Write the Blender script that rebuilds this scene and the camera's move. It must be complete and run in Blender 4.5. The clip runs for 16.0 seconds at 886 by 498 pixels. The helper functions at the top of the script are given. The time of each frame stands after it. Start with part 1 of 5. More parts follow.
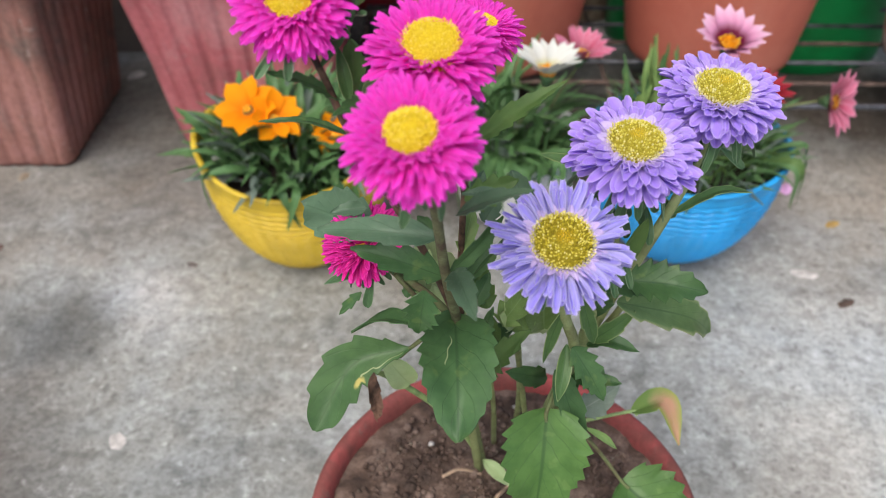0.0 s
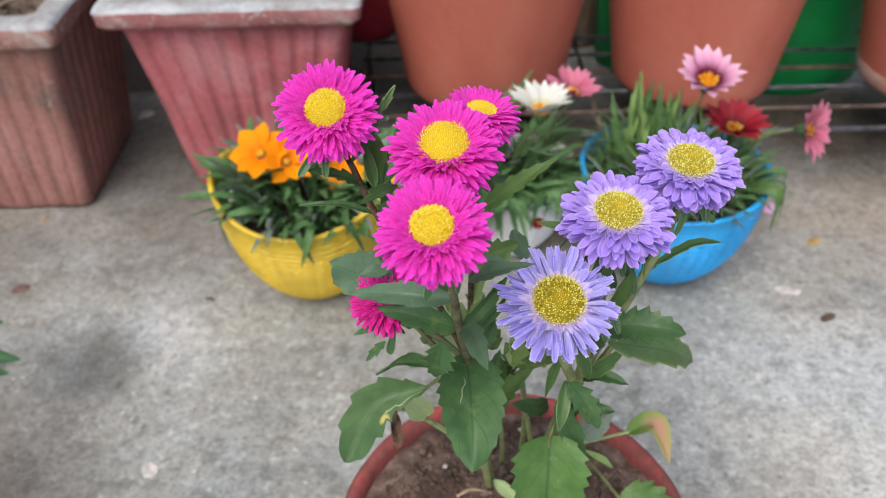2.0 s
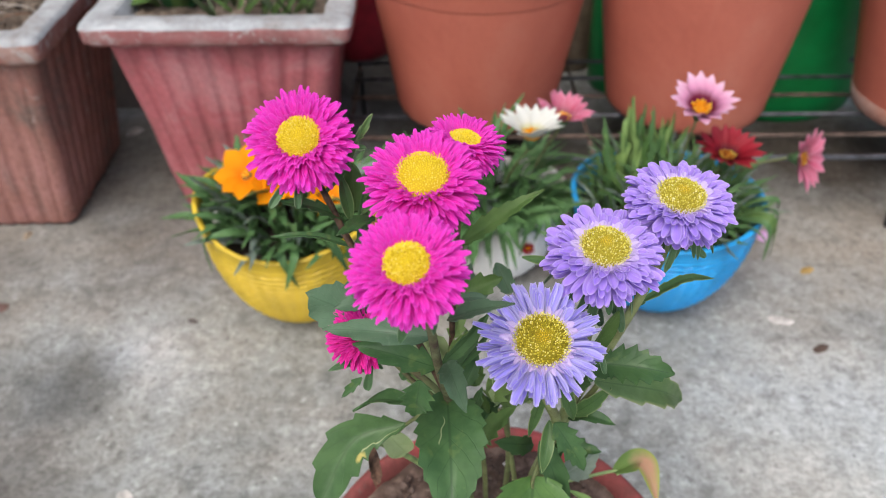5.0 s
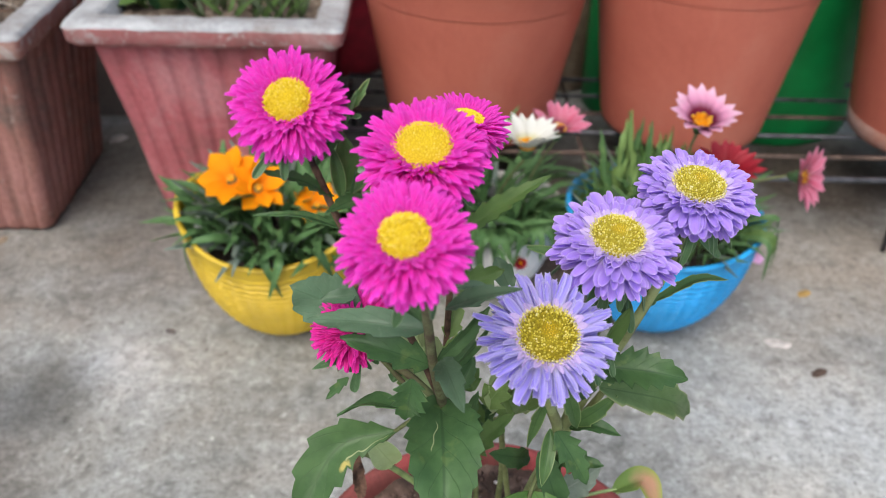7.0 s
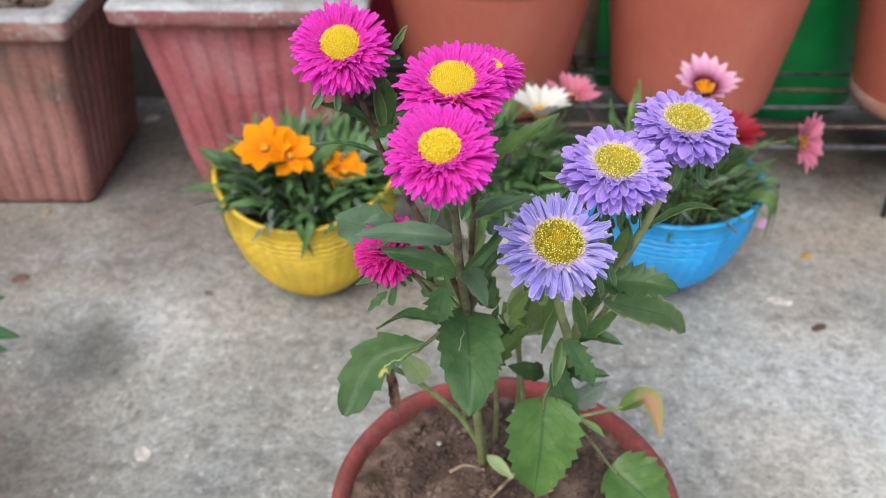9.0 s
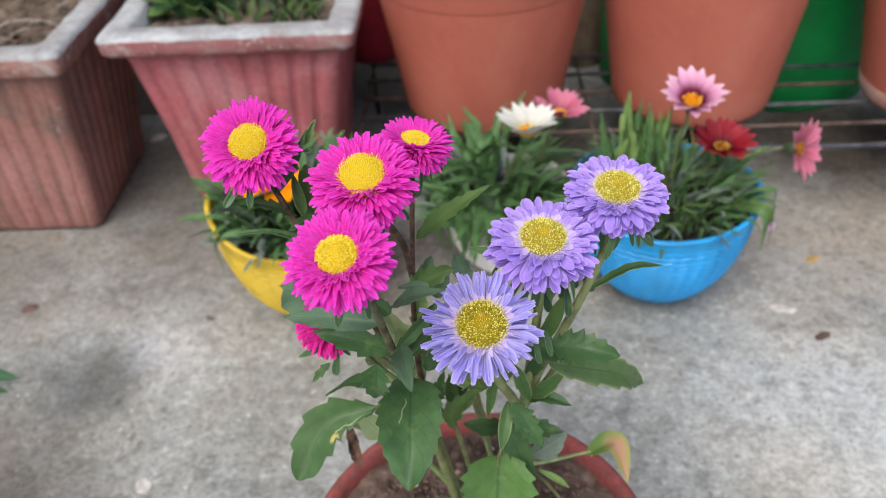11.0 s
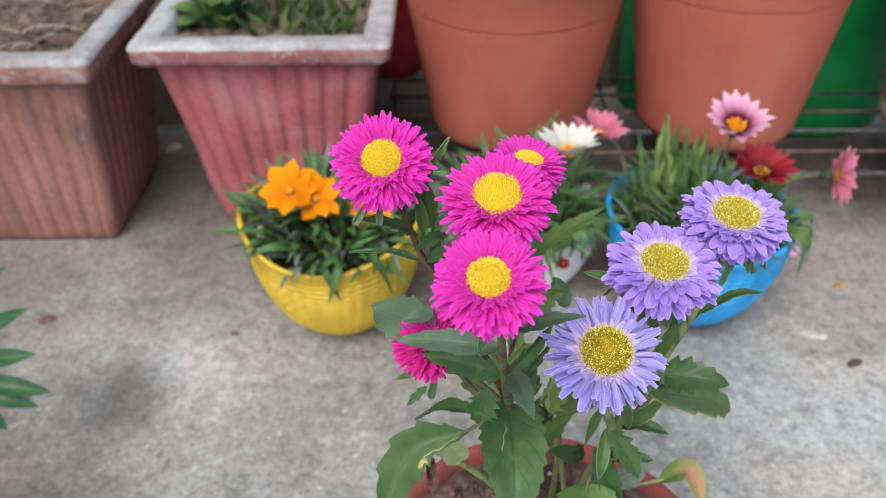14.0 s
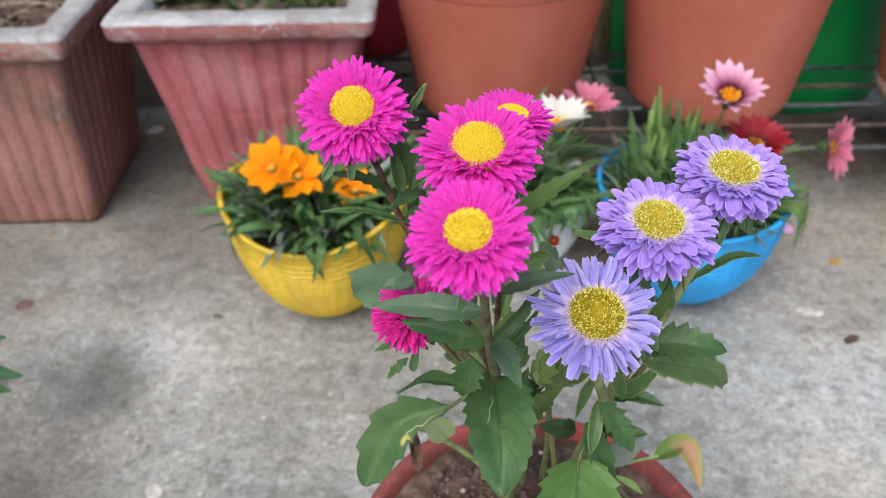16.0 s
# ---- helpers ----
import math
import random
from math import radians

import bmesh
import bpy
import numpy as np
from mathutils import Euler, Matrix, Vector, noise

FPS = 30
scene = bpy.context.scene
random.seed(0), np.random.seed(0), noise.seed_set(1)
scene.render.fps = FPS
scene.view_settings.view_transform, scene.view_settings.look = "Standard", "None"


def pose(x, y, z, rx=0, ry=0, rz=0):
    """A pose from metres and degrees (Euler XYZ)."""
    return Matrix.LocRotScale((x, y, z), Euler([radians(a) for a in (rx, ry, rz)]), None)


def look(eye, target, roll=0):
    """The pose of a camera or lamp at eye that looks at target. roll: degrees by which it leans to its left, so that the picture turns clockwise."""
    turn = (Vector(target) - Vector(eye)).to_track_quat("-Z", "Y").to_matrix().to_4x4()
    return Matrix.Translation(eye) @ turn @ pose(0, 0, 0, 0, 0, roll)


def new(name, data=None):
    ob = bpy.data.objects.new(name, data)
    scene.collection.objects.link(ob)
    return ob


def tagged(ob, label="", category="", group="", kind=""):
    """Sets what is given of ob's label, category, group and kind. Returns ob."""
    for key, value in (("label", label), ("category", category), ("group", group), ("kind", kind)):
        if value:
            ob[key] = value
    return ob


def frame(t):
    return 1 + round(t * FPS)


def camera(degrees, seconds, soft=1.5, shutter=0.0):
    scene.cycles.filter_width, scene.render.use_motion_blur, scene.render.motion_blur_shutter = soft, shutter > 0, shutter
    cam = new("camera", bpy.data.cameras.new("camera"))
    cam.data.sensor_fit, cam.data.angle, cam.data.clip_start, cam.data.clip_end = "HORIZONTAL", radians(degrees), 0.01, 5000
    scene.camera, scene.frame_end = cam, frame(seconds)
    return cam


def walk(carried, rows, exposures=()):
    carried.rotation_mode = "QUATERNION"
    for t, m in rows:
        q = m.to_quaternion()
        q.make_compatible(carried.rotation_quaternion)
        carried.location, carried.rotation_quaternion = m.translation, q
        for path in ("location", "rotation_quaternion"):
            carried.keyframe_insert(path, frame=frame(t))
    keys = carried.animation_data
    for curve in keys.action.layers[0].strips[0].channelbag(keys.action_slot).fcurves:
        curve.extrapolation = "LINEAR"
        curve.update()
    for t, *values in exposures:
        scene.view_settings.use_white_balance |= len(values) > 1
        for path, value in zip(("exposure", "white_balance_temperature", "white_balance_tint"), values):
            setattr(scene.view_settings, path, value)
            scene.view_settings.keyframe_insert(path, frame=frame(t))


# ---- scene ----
cam = camera(56.1, 16.0, soft=0.8)
cam.data.dof.use_dof = True
cam.data.dof.focus_distance = 0.50
cam.data.dof.aperture_fstop = 8.0
PATH = [
    (0, (0.004, 0.063, 0.829), (-0.002, 1.607, -0.442), 0.3),
    (0.5, (0.002, 0.032, 0.855), (0.007, 1.552, -0.445), 0.4),
    (1, (0.003, 0.002, 0.888), (0.009, 1.515, -0.42), -0.2),
    (1.5, (0.001, 0.011, 0.906), (0.004, 1.547, -0.375), -0.9),
    (2, (-0.005, 0.024, 0.9), (-0.005, 1.582, -0.353), -1.3),
    (2.5, (-0.001, 0.054, 0.878), (-0.006, 1.63, -0.353), -1.4),
    (3, (-0.006, 0.069, 0.866), (-0.011, 1.649, -0.359), -1.4),
    (3.5, (-0.004, 0.066, 0.865), (-0.004, 1.648, -0.358), -1.3),
    (4, (0.006, 0.075, 0.878), (0.013, 1.659, -0.343), -1.1),
    (4.5, (0.011, 0.051, 0.894), (0.029, 1.639, -0.322), -0.7),
    (4.7, (0.007, 0.046, 0.896), (0.024, 1.63, -0.324), -0.5),
    (7, (-0.003, 0.065, 0.851), (0.048, 1.691, -0.313), 1.9),
    (7.5, (0.002, 0.059, 0.863), (0.053, 1.695, -0.287), 2.0),
    (8, (-0.003, 0.024, 0.867), (0.042, 1.658, -0.286), 1.9),
    (8.5, (-0.009, -0.014, 0.858), (0.023, 1.61, -0.308), 1.6),
    (9, (-0.011, -0.025, 0.864), (0.003, 1.588, -0.318), 0.7),
    (9.2, (-0.004, -0.013, 0.883), (0.002, 1.595, -0.306), 0.1),
    (11.3, (0.062, 0.014, 0.914), (-0.028, 1.587, -0.318), -3.7),
    (11.5, (0.051, 0.002, 0.902), (-0.046, 1.567, -0.34), -3.8),
    (12, (0.042, 0.004, 0.906), (-0.065, 1.545, -0.365), -3.7),
    (12.5, (0.028, 0.017, 0.911), (-0.055, 1.552, -0.368), -2.9),
    (13, (-0.016, 0.013, 0.894), (-0.066, 1.569, -0.361), -1.6),
    (13.5, (-0.011, 0.024, 0.894), (-0.042, 1.607, -0.327), -1.0),
    (14, (-0.027, 0.026, 0.911), (-0.053, 1.632, -0.281), -0.9),
    (14.5, (-0.028, -0.002, 0.897), (-0.06, 1.613, -0.282), -1.3),
    (15, (-0.032, 0.032, 0.867), (-0.067, 1.64, -0.321), -1.5),
    (15.5, (-0.029, 0.065, 0.869), (-0.051, 1.662, -0.334), -1.3),
    (16, (-0.02, 0.042, 0.877), (-0.028, 1.634, -0.335), -1.1),
]
walk(cam, [(t, look(eye, target, roll)) for t, eye, target, roll in PATH])

# ---- light ----
SUN_ELEVATION, SUN_TURN = 56, 200
world = bpy.data.worlds.new("world")
scene.world = world
world.use_nodes = True
wn = world.node_tree.nodes
sky = wn.new("ShaderNodeTexSky")
sky.sky_type = "NISHITA"
sky.sun_disc = False
sky.sun_elevation = radians(SUN_ELEVATION)
sky.sun_rotation = radians(SUN_TURN)
sky.dust_density = 4.0
wn["Background"].inputs["Strength"].default_value = 0.12
world.node_tree.links.new(sky.outputs[0], wn["Background"].inputs["Color"])
sun = new("sun", bpy.data.lights.new("sun", "SUN"))
sun.data.energy = 1.3
sun.data.angle = radians(42)
sun.data.color = (1.0, 0.985, 0.95)
sun.matrix_world = look((math.sin(radians(SUN_TURN)) * 5, math.cos(radians(SUN_TURN)) * 5 + 0.8, 7.4), (0, 0.8, 0))
scene.view_settings.exposure = 0.68


# ---- materials ----
def material(name, rough=0.6, metallic=0.0, specular=0.4):
    m = bpy.data.materials.new(name)
    m.use_nodes = True
    b = m.node_tree.nodes["Principled BSDF"]
    b.inputs["Roughness"].default_value = rough
    b.inputs["Metallic"].default_value = metallic
    b.inputs["Specular IOR Level"].default_value = specular
    return m, m.node_tree.nodes, m.node_tree.links, b


def ramp(nodes, links, source, stops):
    r = nodes.new("ShaderNodeValToRGB")
    e = r.color_ramp.elements
    while len(e) < len(stops):
        e.new(0.5)
    for el, (p, c) in zip(e, stops):
        el.position = p
        el.color = (*c, 1) if not isinstance(c, (int, float)) else (c, c, c, 1)
    links.new(source, r.inputs[0])
    return r.outputs[0]


def tex_noise(nodes, links, coord, scale, detail=5, rough=0.6, distort=0.0):
    n = nodes.new("ShaderNodeTexNoise")
    n.inputs["Scale"].default_value = scale
    n.inputs["Detail"].default_value = detail
    n.inputs["Roughness"].default_value = rough
    n.inputs["Distortion"].default_value = distort
    links.new(coord, n.inputs["Vector"])
    return n.outputs["Fac"]


def mix(nodes, links, fac, a, b, mode="MIX"):
    x = nodes.new("ShaderNodeMix")
    x.data_type = "RGBA"
    x.blend_type = mode
    for value, i in ((fac, 0), (a, 6), (b, 7)):
        if isinstance(value, (int, float)):
            x.inputs[i].default_value = value
        elif isinstance(value, tuple):
            x.inputs[i].default_value = (*value, 1)
        else:
            links.new(value, x.inputs[i])
    return x.outputs[2]


def bump(nodes, links, b, height, strength, distance):
    n = nodes.new("ShaderNodeBump")
    n.inputs["Strength"].default_value = strength
    n.inputs["Distance"].default_value = distance
    links.new(height, n.inputs["Height"])
    links.new(n.outputs[0], b.inputs["Normal"])


def worn(name, base, dark, light, scale, rough=0.7, grain=120.0, relief=0.002, amount=0.6, specular=0.3):
    """A painted or mineral surface with stains, pale wear and fine grain."""
    m, n, l, b = material(name, rough, specular=specular)
    co = n.new("ShaderNodeTexCoord").outputs["Object"]
    big = tex_noise(n, l, co, scale, 6, 0.65, 0.4)
    c = ramp(n, l, big, [(0.33, dark), (0.5, base), (0.68, light)])
    fine = tex_noise(n, l, co, grain, 4, 0.7)
    g = ramp(n, l, fine, [(0.3, 0.55), (0.7, 1.0)])
    c = mix(n, l, amount, c, g, "MULTIPLY")
    l.new(c, b.inputs["Base Color"])
    bump(n, l, b, fine, 0.5, relief)
    return m


def weathered(name, base, dark, light, chalk, scale=7.0, chalky=0.0, rough=0.82, grain=0.55):
    """Old paint on cement: faded patches, rain streaks, pale scuffs and chips down to the chalky ground coat."""
    m, n, l, b = material(name, rough, specular=0.25)
    co = n.new("ShaderNodeTexCoord").outputs["Object"]
    big = tex_noise(n, l, co, scale, 7, 0.7, 0.5)
    c = ramp(n, l, big, [(0.33, dark), (0.5, base), (0.66, light)])
    mp = n.new("ShaderNodeMapping")
    mp.inputs["Scale"].default_value = (46, 46, 3.5)
    l.new(co, mp.inputs["Vector"])
    run = tex_noise(n, l, mp.outputs[0], 1.0, 4, 0.6)
    c = mix(n, l, ramp(n, l, run, [(0.56, 0.0), (0.72, 0.45)]), c, light)
    c = mix(n, l, ramp(n, l, run, [(0.28, 0.5), (0.42, 0.0)]), c, dark)
    chip = tex_noise(n, l, co, 34, 6, 0.72, 0.6)
    c = mix(n, l, ramp(n, l, chip, [(0.64 - chalky, 0.0), (0.72 - chalky, 0.75)]), c, chalk)
    fine = tex_noise(n, l, co, 120, 4, 0.7)
    c = mix(n, l, grain, c, ramp(n, l, fine, [(0.3, 0.55), (0.7, 1.0)]), "MULTIPLY")
    l.new(c, b.inputs["Base Color"])
    bump(n, l, b, mix(n, l, 0.5, chip, fine), 0.6 * grain / 0.55, 0.003)
    return m


def petal_material(name, base, tip, root, stripe=0.25, rough=0.55, glow=0.25, edge=None, root_end=0.04, vary=0.30):
    """Petal: root colour near the disc, fine lengthwise streaks, paler margins, each petal a little different."""
    m, n, l, b = material(name, rough, specular=0.25)
    uv = n.new("ShaderNodeTexCoord").outputs["UV"]
    sep = n.new("ShaderNodeSeparateXYZ")
    l.new(uv, sep.inputs[0])
    c = ramp(n, l, sep.outputs[1], [(0.0, root), (root_end, root), (root_end + 0.28, base), (1.0, tip)])
    if edge:
        rim = ramp(n, l, sep.outputs[0], [(0.0, 0.45), (0.2, 0.16), (0.5, 0.0), (0.8, 0.16), (1.0, 0.45)])
        c = mix(n, l, rim, c, edge)
        end = ramp(n, l, sep.outputs[1], [(0.90, 0.0), (1.0, 0.35)])
        c = mix(n, l, end, c, edge)
    mp = n.new("ShaderNodeMapping")
    mp.inputs["Scale"].default_value = (9, 1.2, 1)
    l.new(uv, mp.inputs["Vector"])
    st = tex_noise(n, l, mp.outputs[0], 1.0, 3)
    c = mix(n, l, stripe, c, ramp(n, l, st, [(0.3, 0.45), (0.65, 1.0)]), "MULTIPLY")
    geo = n.new("ShaderNodeNewGeometry")
    c = mix(n, l, vary, c, ramp(n, l, geo.outputs["Random Per Island"], [(0.0, 0.45), (0.6, 1.0)]), "MULTIPLY")
    l.new(c, b.inputs["Base Color"])
    tr = n.new("ShaderNodeBsdfTranslucent")
    l.new(c, tr.inputs[0])
    ms = n.new("ShaderNodeMixShader")
    ms.inputs[0].default_value = glow
    l.new(b.outputs[0], ms.inputs[1])
    l.new(tr.outputs[0], ms.inputs[2])
    l.new(ms.outputs[0], n["Material Output"].inputs[0])
    return m


def leaf_material(name, base, dark, vein, edge=None, rough=0.45, blotch=0.0, blotch_colour=(0.3, 0.33, 0.08), rim=0.40, trail=None, fade=None, spot=None):
    """Leaf blade: midrib and side veins, mottled green, a paler rim where edge is given."""
    m, n, l, b = material(name, rough, specular=0.30)
    tc = n.new("ShaderNodeTexCoord")
    sep = n.new("ShaderNodeSeparateXYZ")
    l.new(tc.outputs["UV"], sep.inputs[0])

    def math_node(op, a, bb=0.0):
        x = n.new("ShaderNodeMath")
        x.operation = op
        for i, v in enumerate((a, bb)):
            if isinstance(v, (int, float)):
                x.inputs[i].default_value = v
            else:
                l.new(v, x.inputs[i])
        return x.outputs[0]
    off = math_node("ABSOLUTE", math_node("SUBTRACT", sep.outputs[0], 0.5))
    mot = tex_noise(n, l, tc.outputs["Object"], 60, 5, 0.6)
    c = ramp(n, l, mot, [(0.35, dark), (0.65, base)])
    side = math_node("FRACT", math_node("ADD", math_node("SUBTRACT", math_node("MULTIPLY", sep.outputs[1], 6.0), math_node("MULTIPLY", off, 4.2)), math_node("MULTIPLY", tex_noise(n, l, tc.outputs["Object"], 40, 2), 0.9)))
    lines = ramp(n, l, side, [(0.0, 0.55), (0.04, 0.0), (0.955, 0.0), (1.0, 0.55)])
    c = mix(n, l, lines, c, vein)
    mid = ramp(n, l, off, [(0.0, 0.8), (0.015, 0.6), (0.032, 0.0)])
    c = mix(n, l, mid, c, vein)
    if edge:
        band = ramp(n, l, off, [(rim, 0.0), (rim + (0.5 - rim) * 0.7, 0.55), (0.5, 0.9)])
        c = mix(n, l, band, c, edge)
    if trail:
        u0, amp, v0, v1, wide = trail
        snake = math_node("MULTIPLY_ADD", math_node("SINE", math_node("MULTIPLY", sep.outputs[1], 17.0)), amp)
        snake.node.inputs[2].default_value = u0
        snake = math_node("ADD", snake, math_node("MULTIPLY", math_node("SINE", math_node("MULTIPLY", sep.outputs[1], 41.0)), amp * 0.45))
        near = ramp(n, l, math_node("ABSOLUTE", math_node("SUBTRACT", sep.outputs[0], snake)), [(wide * 0.5, 0.85), (wide, 0.0)])
        span = ramp(n, l, sep.outputs[1], [(v0, 0.0), (v0 + 0.03, 1.0), (v1 - 0.02, 1.0), (v1, 0.0)])
        c = mix(n, l, mix(n, l, 1.0, near, span, "MULTIPLY"), c, (0.40, 0.46, 0.24))
    if spot:
        far = n.new("ShaderNodeVectorMath")
        far.operation = "DISTANCE"
        l.new(tc.outputs["UV"], far.inputs[0])
        far.inputs[1].default_value = (spot[0], spot[1], 0)
        ragged = math_node("ADD", far.outputs["Value"], math_node("MULTIPLY", tex_noise(n, l, tc.outputs["Object"], 260, 3), spot[2]))
        c = mix(n, l, ramp(n, l, ragged, [(spot[2], 0.9), (spot[2] * 1.7, 0.0)]), c, (0.62, 0.52, 0.16))
    if fade:
        c = mix(n, l, ramp(n, l, math_node("ADD", sep.outputs[1], math_node("MULTIPLY", mot, 0.3)), [(fade[0], 1.0), (fade[1], 0.0)]), c, fade[2])
    if blotch:
        sp = tex_noise(n, l, tc.outputs["Object"], 95, 3, 0.5)
        c = mix(n, l, ramp(n, l, sp, [(0.62, 0.0), (0.7, blotch)]), c, blotch_colour)
    info = n.new("ShaderNodeObjectInfo")
    c = mix(n, l, 0.35, c, ramp(n, l, info.outputs["Random"], [(0.0, 0.45), (1.0, 1.0)]), "MULTIPLY")
    l.new(c, b.inputs["Base Color"])
    h = mix(n, l, 0.5, lines, mot)
    bump(n, l, b, h, 0.6, 0.0010)
    tr = n.new("ShaderNodeBsdfTranslucent")
    l.new(c, tr.inputs[0])
    ms = n.new("ShaderNodeMixShader")
    ms.inputs[0].default_value = 0.18
    l.new(b.outputs[0], ms.inputs[1])
    l.new(tr.outputs[0], ms.inputs[2])
    l.new(ms.outputs[0], n["Material Output"].inputs[0])
    return m


def floret_material(name, stops, heart, ring, bead=(0.86, 0.76, 0.16)):
    """Disc florets: each tube its own shade, warm buds in the heart, pale open ones round the edge."""
    m, n, l, b = material(name, 0.75, specular=0.12)
    geo = n.new("ShaderNodeNewGeometry")
    c = ramp(n, l, geo.outputs["Random Per Island"], stops)
    sep = n.new("ShaderNodeSeparateXYZ")
    l.new(n.new("ShaderNodeTexCoord").outputs["UV"], sep.inputs[0])
    c = mix(n, l, ramp(n, l, sep.outputs[0], [(0.12, 0.7), (0.36, 0.0)]), c, heart)
    c = mix(n, l, ramp(n, l, sep.outputs[0], [(0.88, 0.0), (0.97, 0.6)]), c, ring)
    c = mix(n, l, ramp(n, l, sep.outputs[1], [(0.7, 0.0), (0.9, 0.9)]), c, bead)
    c = mix(n, l, ramp(n, l, sep.outputs[1], [(0.1, 0.6), (0.3, 0.0)]), c, stops[0][1])
    l.new(c, b.inputs["Base Color"])
    return m


def plain(name, colour, rough=0.5, vary=0.15, scale=25.0, metallic=0.0, specular=0.4):
    m, n, l, b = material(name, rough, metallic, specular)
    co = n.new("ShaderNodeTexCoord").outputs["Object"]
    f = tex_noise(n, l, co, scale, 5)
    lo = tuple(x * (1 - vary * 2) for x in colour)
    hi = tuple(min(1, x * (1 + vary)) for x in colour)
    l.new(ramp(n, l, f, [(0.35, lo), (0.65, hi)]), b.inputs["Base Color"])
    bump(n, l, b, tex_noise(n, l, co, scale * 8, 3), 0.2, 0.0008)
    return m


def concrete_material():
    m, n, l, b = material("concrete", 0.85, specular=0.25)
    co = n.new("ShaderNodeTexCoord").outputs["Object"]
    big = tex_noise(n, l, co, 2.6, 6, 0.58, 0.2)
    c = ramp(n, l, big, [(0.30, (0.20, 0.197, 0.187)), (0.45, (0.31, 0.307, 0.292)), (0.60, (0.415, 0.41, 0.395)), (0.75, (0.53, 0.53, 0.51))])
    patchy = tex_noise(n, l, co, 11, 5, 0.6)
    c = mix(n, l, ramp(n, l, patchy, [(0.52, 0.0), (0.70, 0.3)]), c, (0.60, 0.595, 0.58))
    pale = tex_noise(n, l, co, 46, 4, 0.6)
    c = mix(n, l, ramp(n, l, pale, [(0.56, 0.0), (0.66, 0.42)]), c, (0.64, 0.635, 0.62))
    warp = n.new("ShaderNodeTexNoise")
    warp.inputs["Scale"].default_value = 55
    l.new(co, warp.inputs["Vector"])
    bent = n.new("ShaderNodeVectorMath")
    bent.operation = "MULTIPLY_ADD"
    l.new(warp.outputs["Color"], bent.inputs[0])
    bent.inputs[1].default_value = (0.022, 0.022, 0.022)
    l.new(co, bent.inputs[2])

    def specks(kinds):
        """Small stones and pores, strewn without order."""
        nonlocal c
        for scale, size, rarity, colour in kinds:
            vor = n.new("ShaderNodeTexVoronoi")
            vor.inputs["Scale"].default_value = scale
            l.new(bent.outputs[0], vor.inputs["Vector"])
            sep = n.new("ShaderNodeSeparateColor")
            l.new(vor.outputs["Color"], sep.inputs[0])
            speck = ramp(n, l, vor.outputs["Distance"], [(size * 0.3, 0.85), (size, 0.0)])
            rare = ramp(n, l, sep.outputs[0], [(rarity, 0.0), (rarity + 0.2, 0.8)])
            c = mix(n, l, mix(n, l, 1.0, speck, rare, "MULTIPLY"), c, colour)

    specks(((34, 0.17, 0.72, (0.72, 0.715, 0.70)), (72, 0.24, 0.74, (0.70, 0.695, 0.68))))

    def stain_and_shade(x, y, radius, colour, amount, wobble=0.5):
        """A ragged patch of wear or dirt, or of shade put into the colour."""
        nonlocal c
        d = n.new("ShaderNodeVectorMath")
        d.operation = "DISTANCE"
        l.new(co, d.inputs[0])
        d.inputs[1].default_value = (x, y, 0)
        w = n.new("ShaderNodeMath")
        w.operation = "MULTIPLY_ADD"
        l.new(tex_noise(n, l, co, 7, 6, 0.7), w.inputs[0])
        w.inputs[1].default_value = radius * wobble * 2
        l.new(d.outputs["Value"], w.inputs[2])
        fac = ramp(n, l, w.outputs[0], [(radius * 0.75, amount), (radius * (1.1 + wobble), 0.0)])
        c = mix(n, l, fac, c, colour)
    stain_and_shade(-0.52, 0.90, 0.10, (0.14, 0.14, 0.13), 0.7)
    stain_and_shade(-0.60, 0.66, 0.17, (0.115, 0.10, 0.09), 0.85)
    stain_and_shade(-0.44, 0.97, 0.08, (0.58, 0.585, 0.60), 0.65)
    stain_and_shade(-0.40, 0.90, 0.06, (0.56, 0.56, 0.57), 0.5)
    stain_and_shade(0.58, 0.66, 0.32, (0.64, 0.64, 0.625), 0.65)
    # Brownish floor by the bowls, darkened further with their soft shade.
    stain_and_shade(-0.08, 1.02, 0.20, (0.30, 0.265, 0.22), 0.5)
    stain_and_shade(0.30, 1.27, 0.26, (0.25, 0.21, 0.17), 0.6)
    stain_and_shade(0.72, 1.24, 0.26, (0.27, 0.23, 0.19), 0.55)
    stain_and_shade(-0.50, 1.24, 0.24, (0.20, 0.175, 0.15), 0.75)
    # Dirt between the planters, with the shade of the gap put in.
    stain_and_shade(-0.55, 1.48, 0.26, (0.165, 0.148, 0.135), 0.85, 0.3)
    # Gap between red planter and first pot: its shade as floor colour.
    stain_and_shade(-0.10, 1.90, 0.34, (0.045, 0.040, 0.038), 0.95, 0.3)
    stain_and_shade(-0.85, 1.18, 0.14, (0.22, 0.195, 0.17), 0.6)
    stain_and_shade(-0.78, 1.20, 0.20, (0.22, 0.195, 0.165), 0.65)
    stain_and_shade(0.70, 1.22, 0.20, (0.36, 0.33, 0.29), 0.5)
    # Shade under the rack, painted into the concrete as dark brown patches.
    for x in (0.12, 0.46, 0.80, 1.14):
        stain_and_shade(x, 1.53, 0.24, (0.060, 0.046, 0.037), 0.95, 0.3)
    mid = tex_noise(n, l, co, 24, 8, 0.68, 0.0)
    c = mix(n, l, 0.55, c, ramp(n, l, mid, [(0.34, (0.36, 0.355, 0.35)), (0.47, (0.82, 0.81, 0.80)), (0.62, (1.0, 1.0, 1.0))]), "MULTIPLY")
    mottle = tex_noise(n, l, co, 60, 4, 0.6)
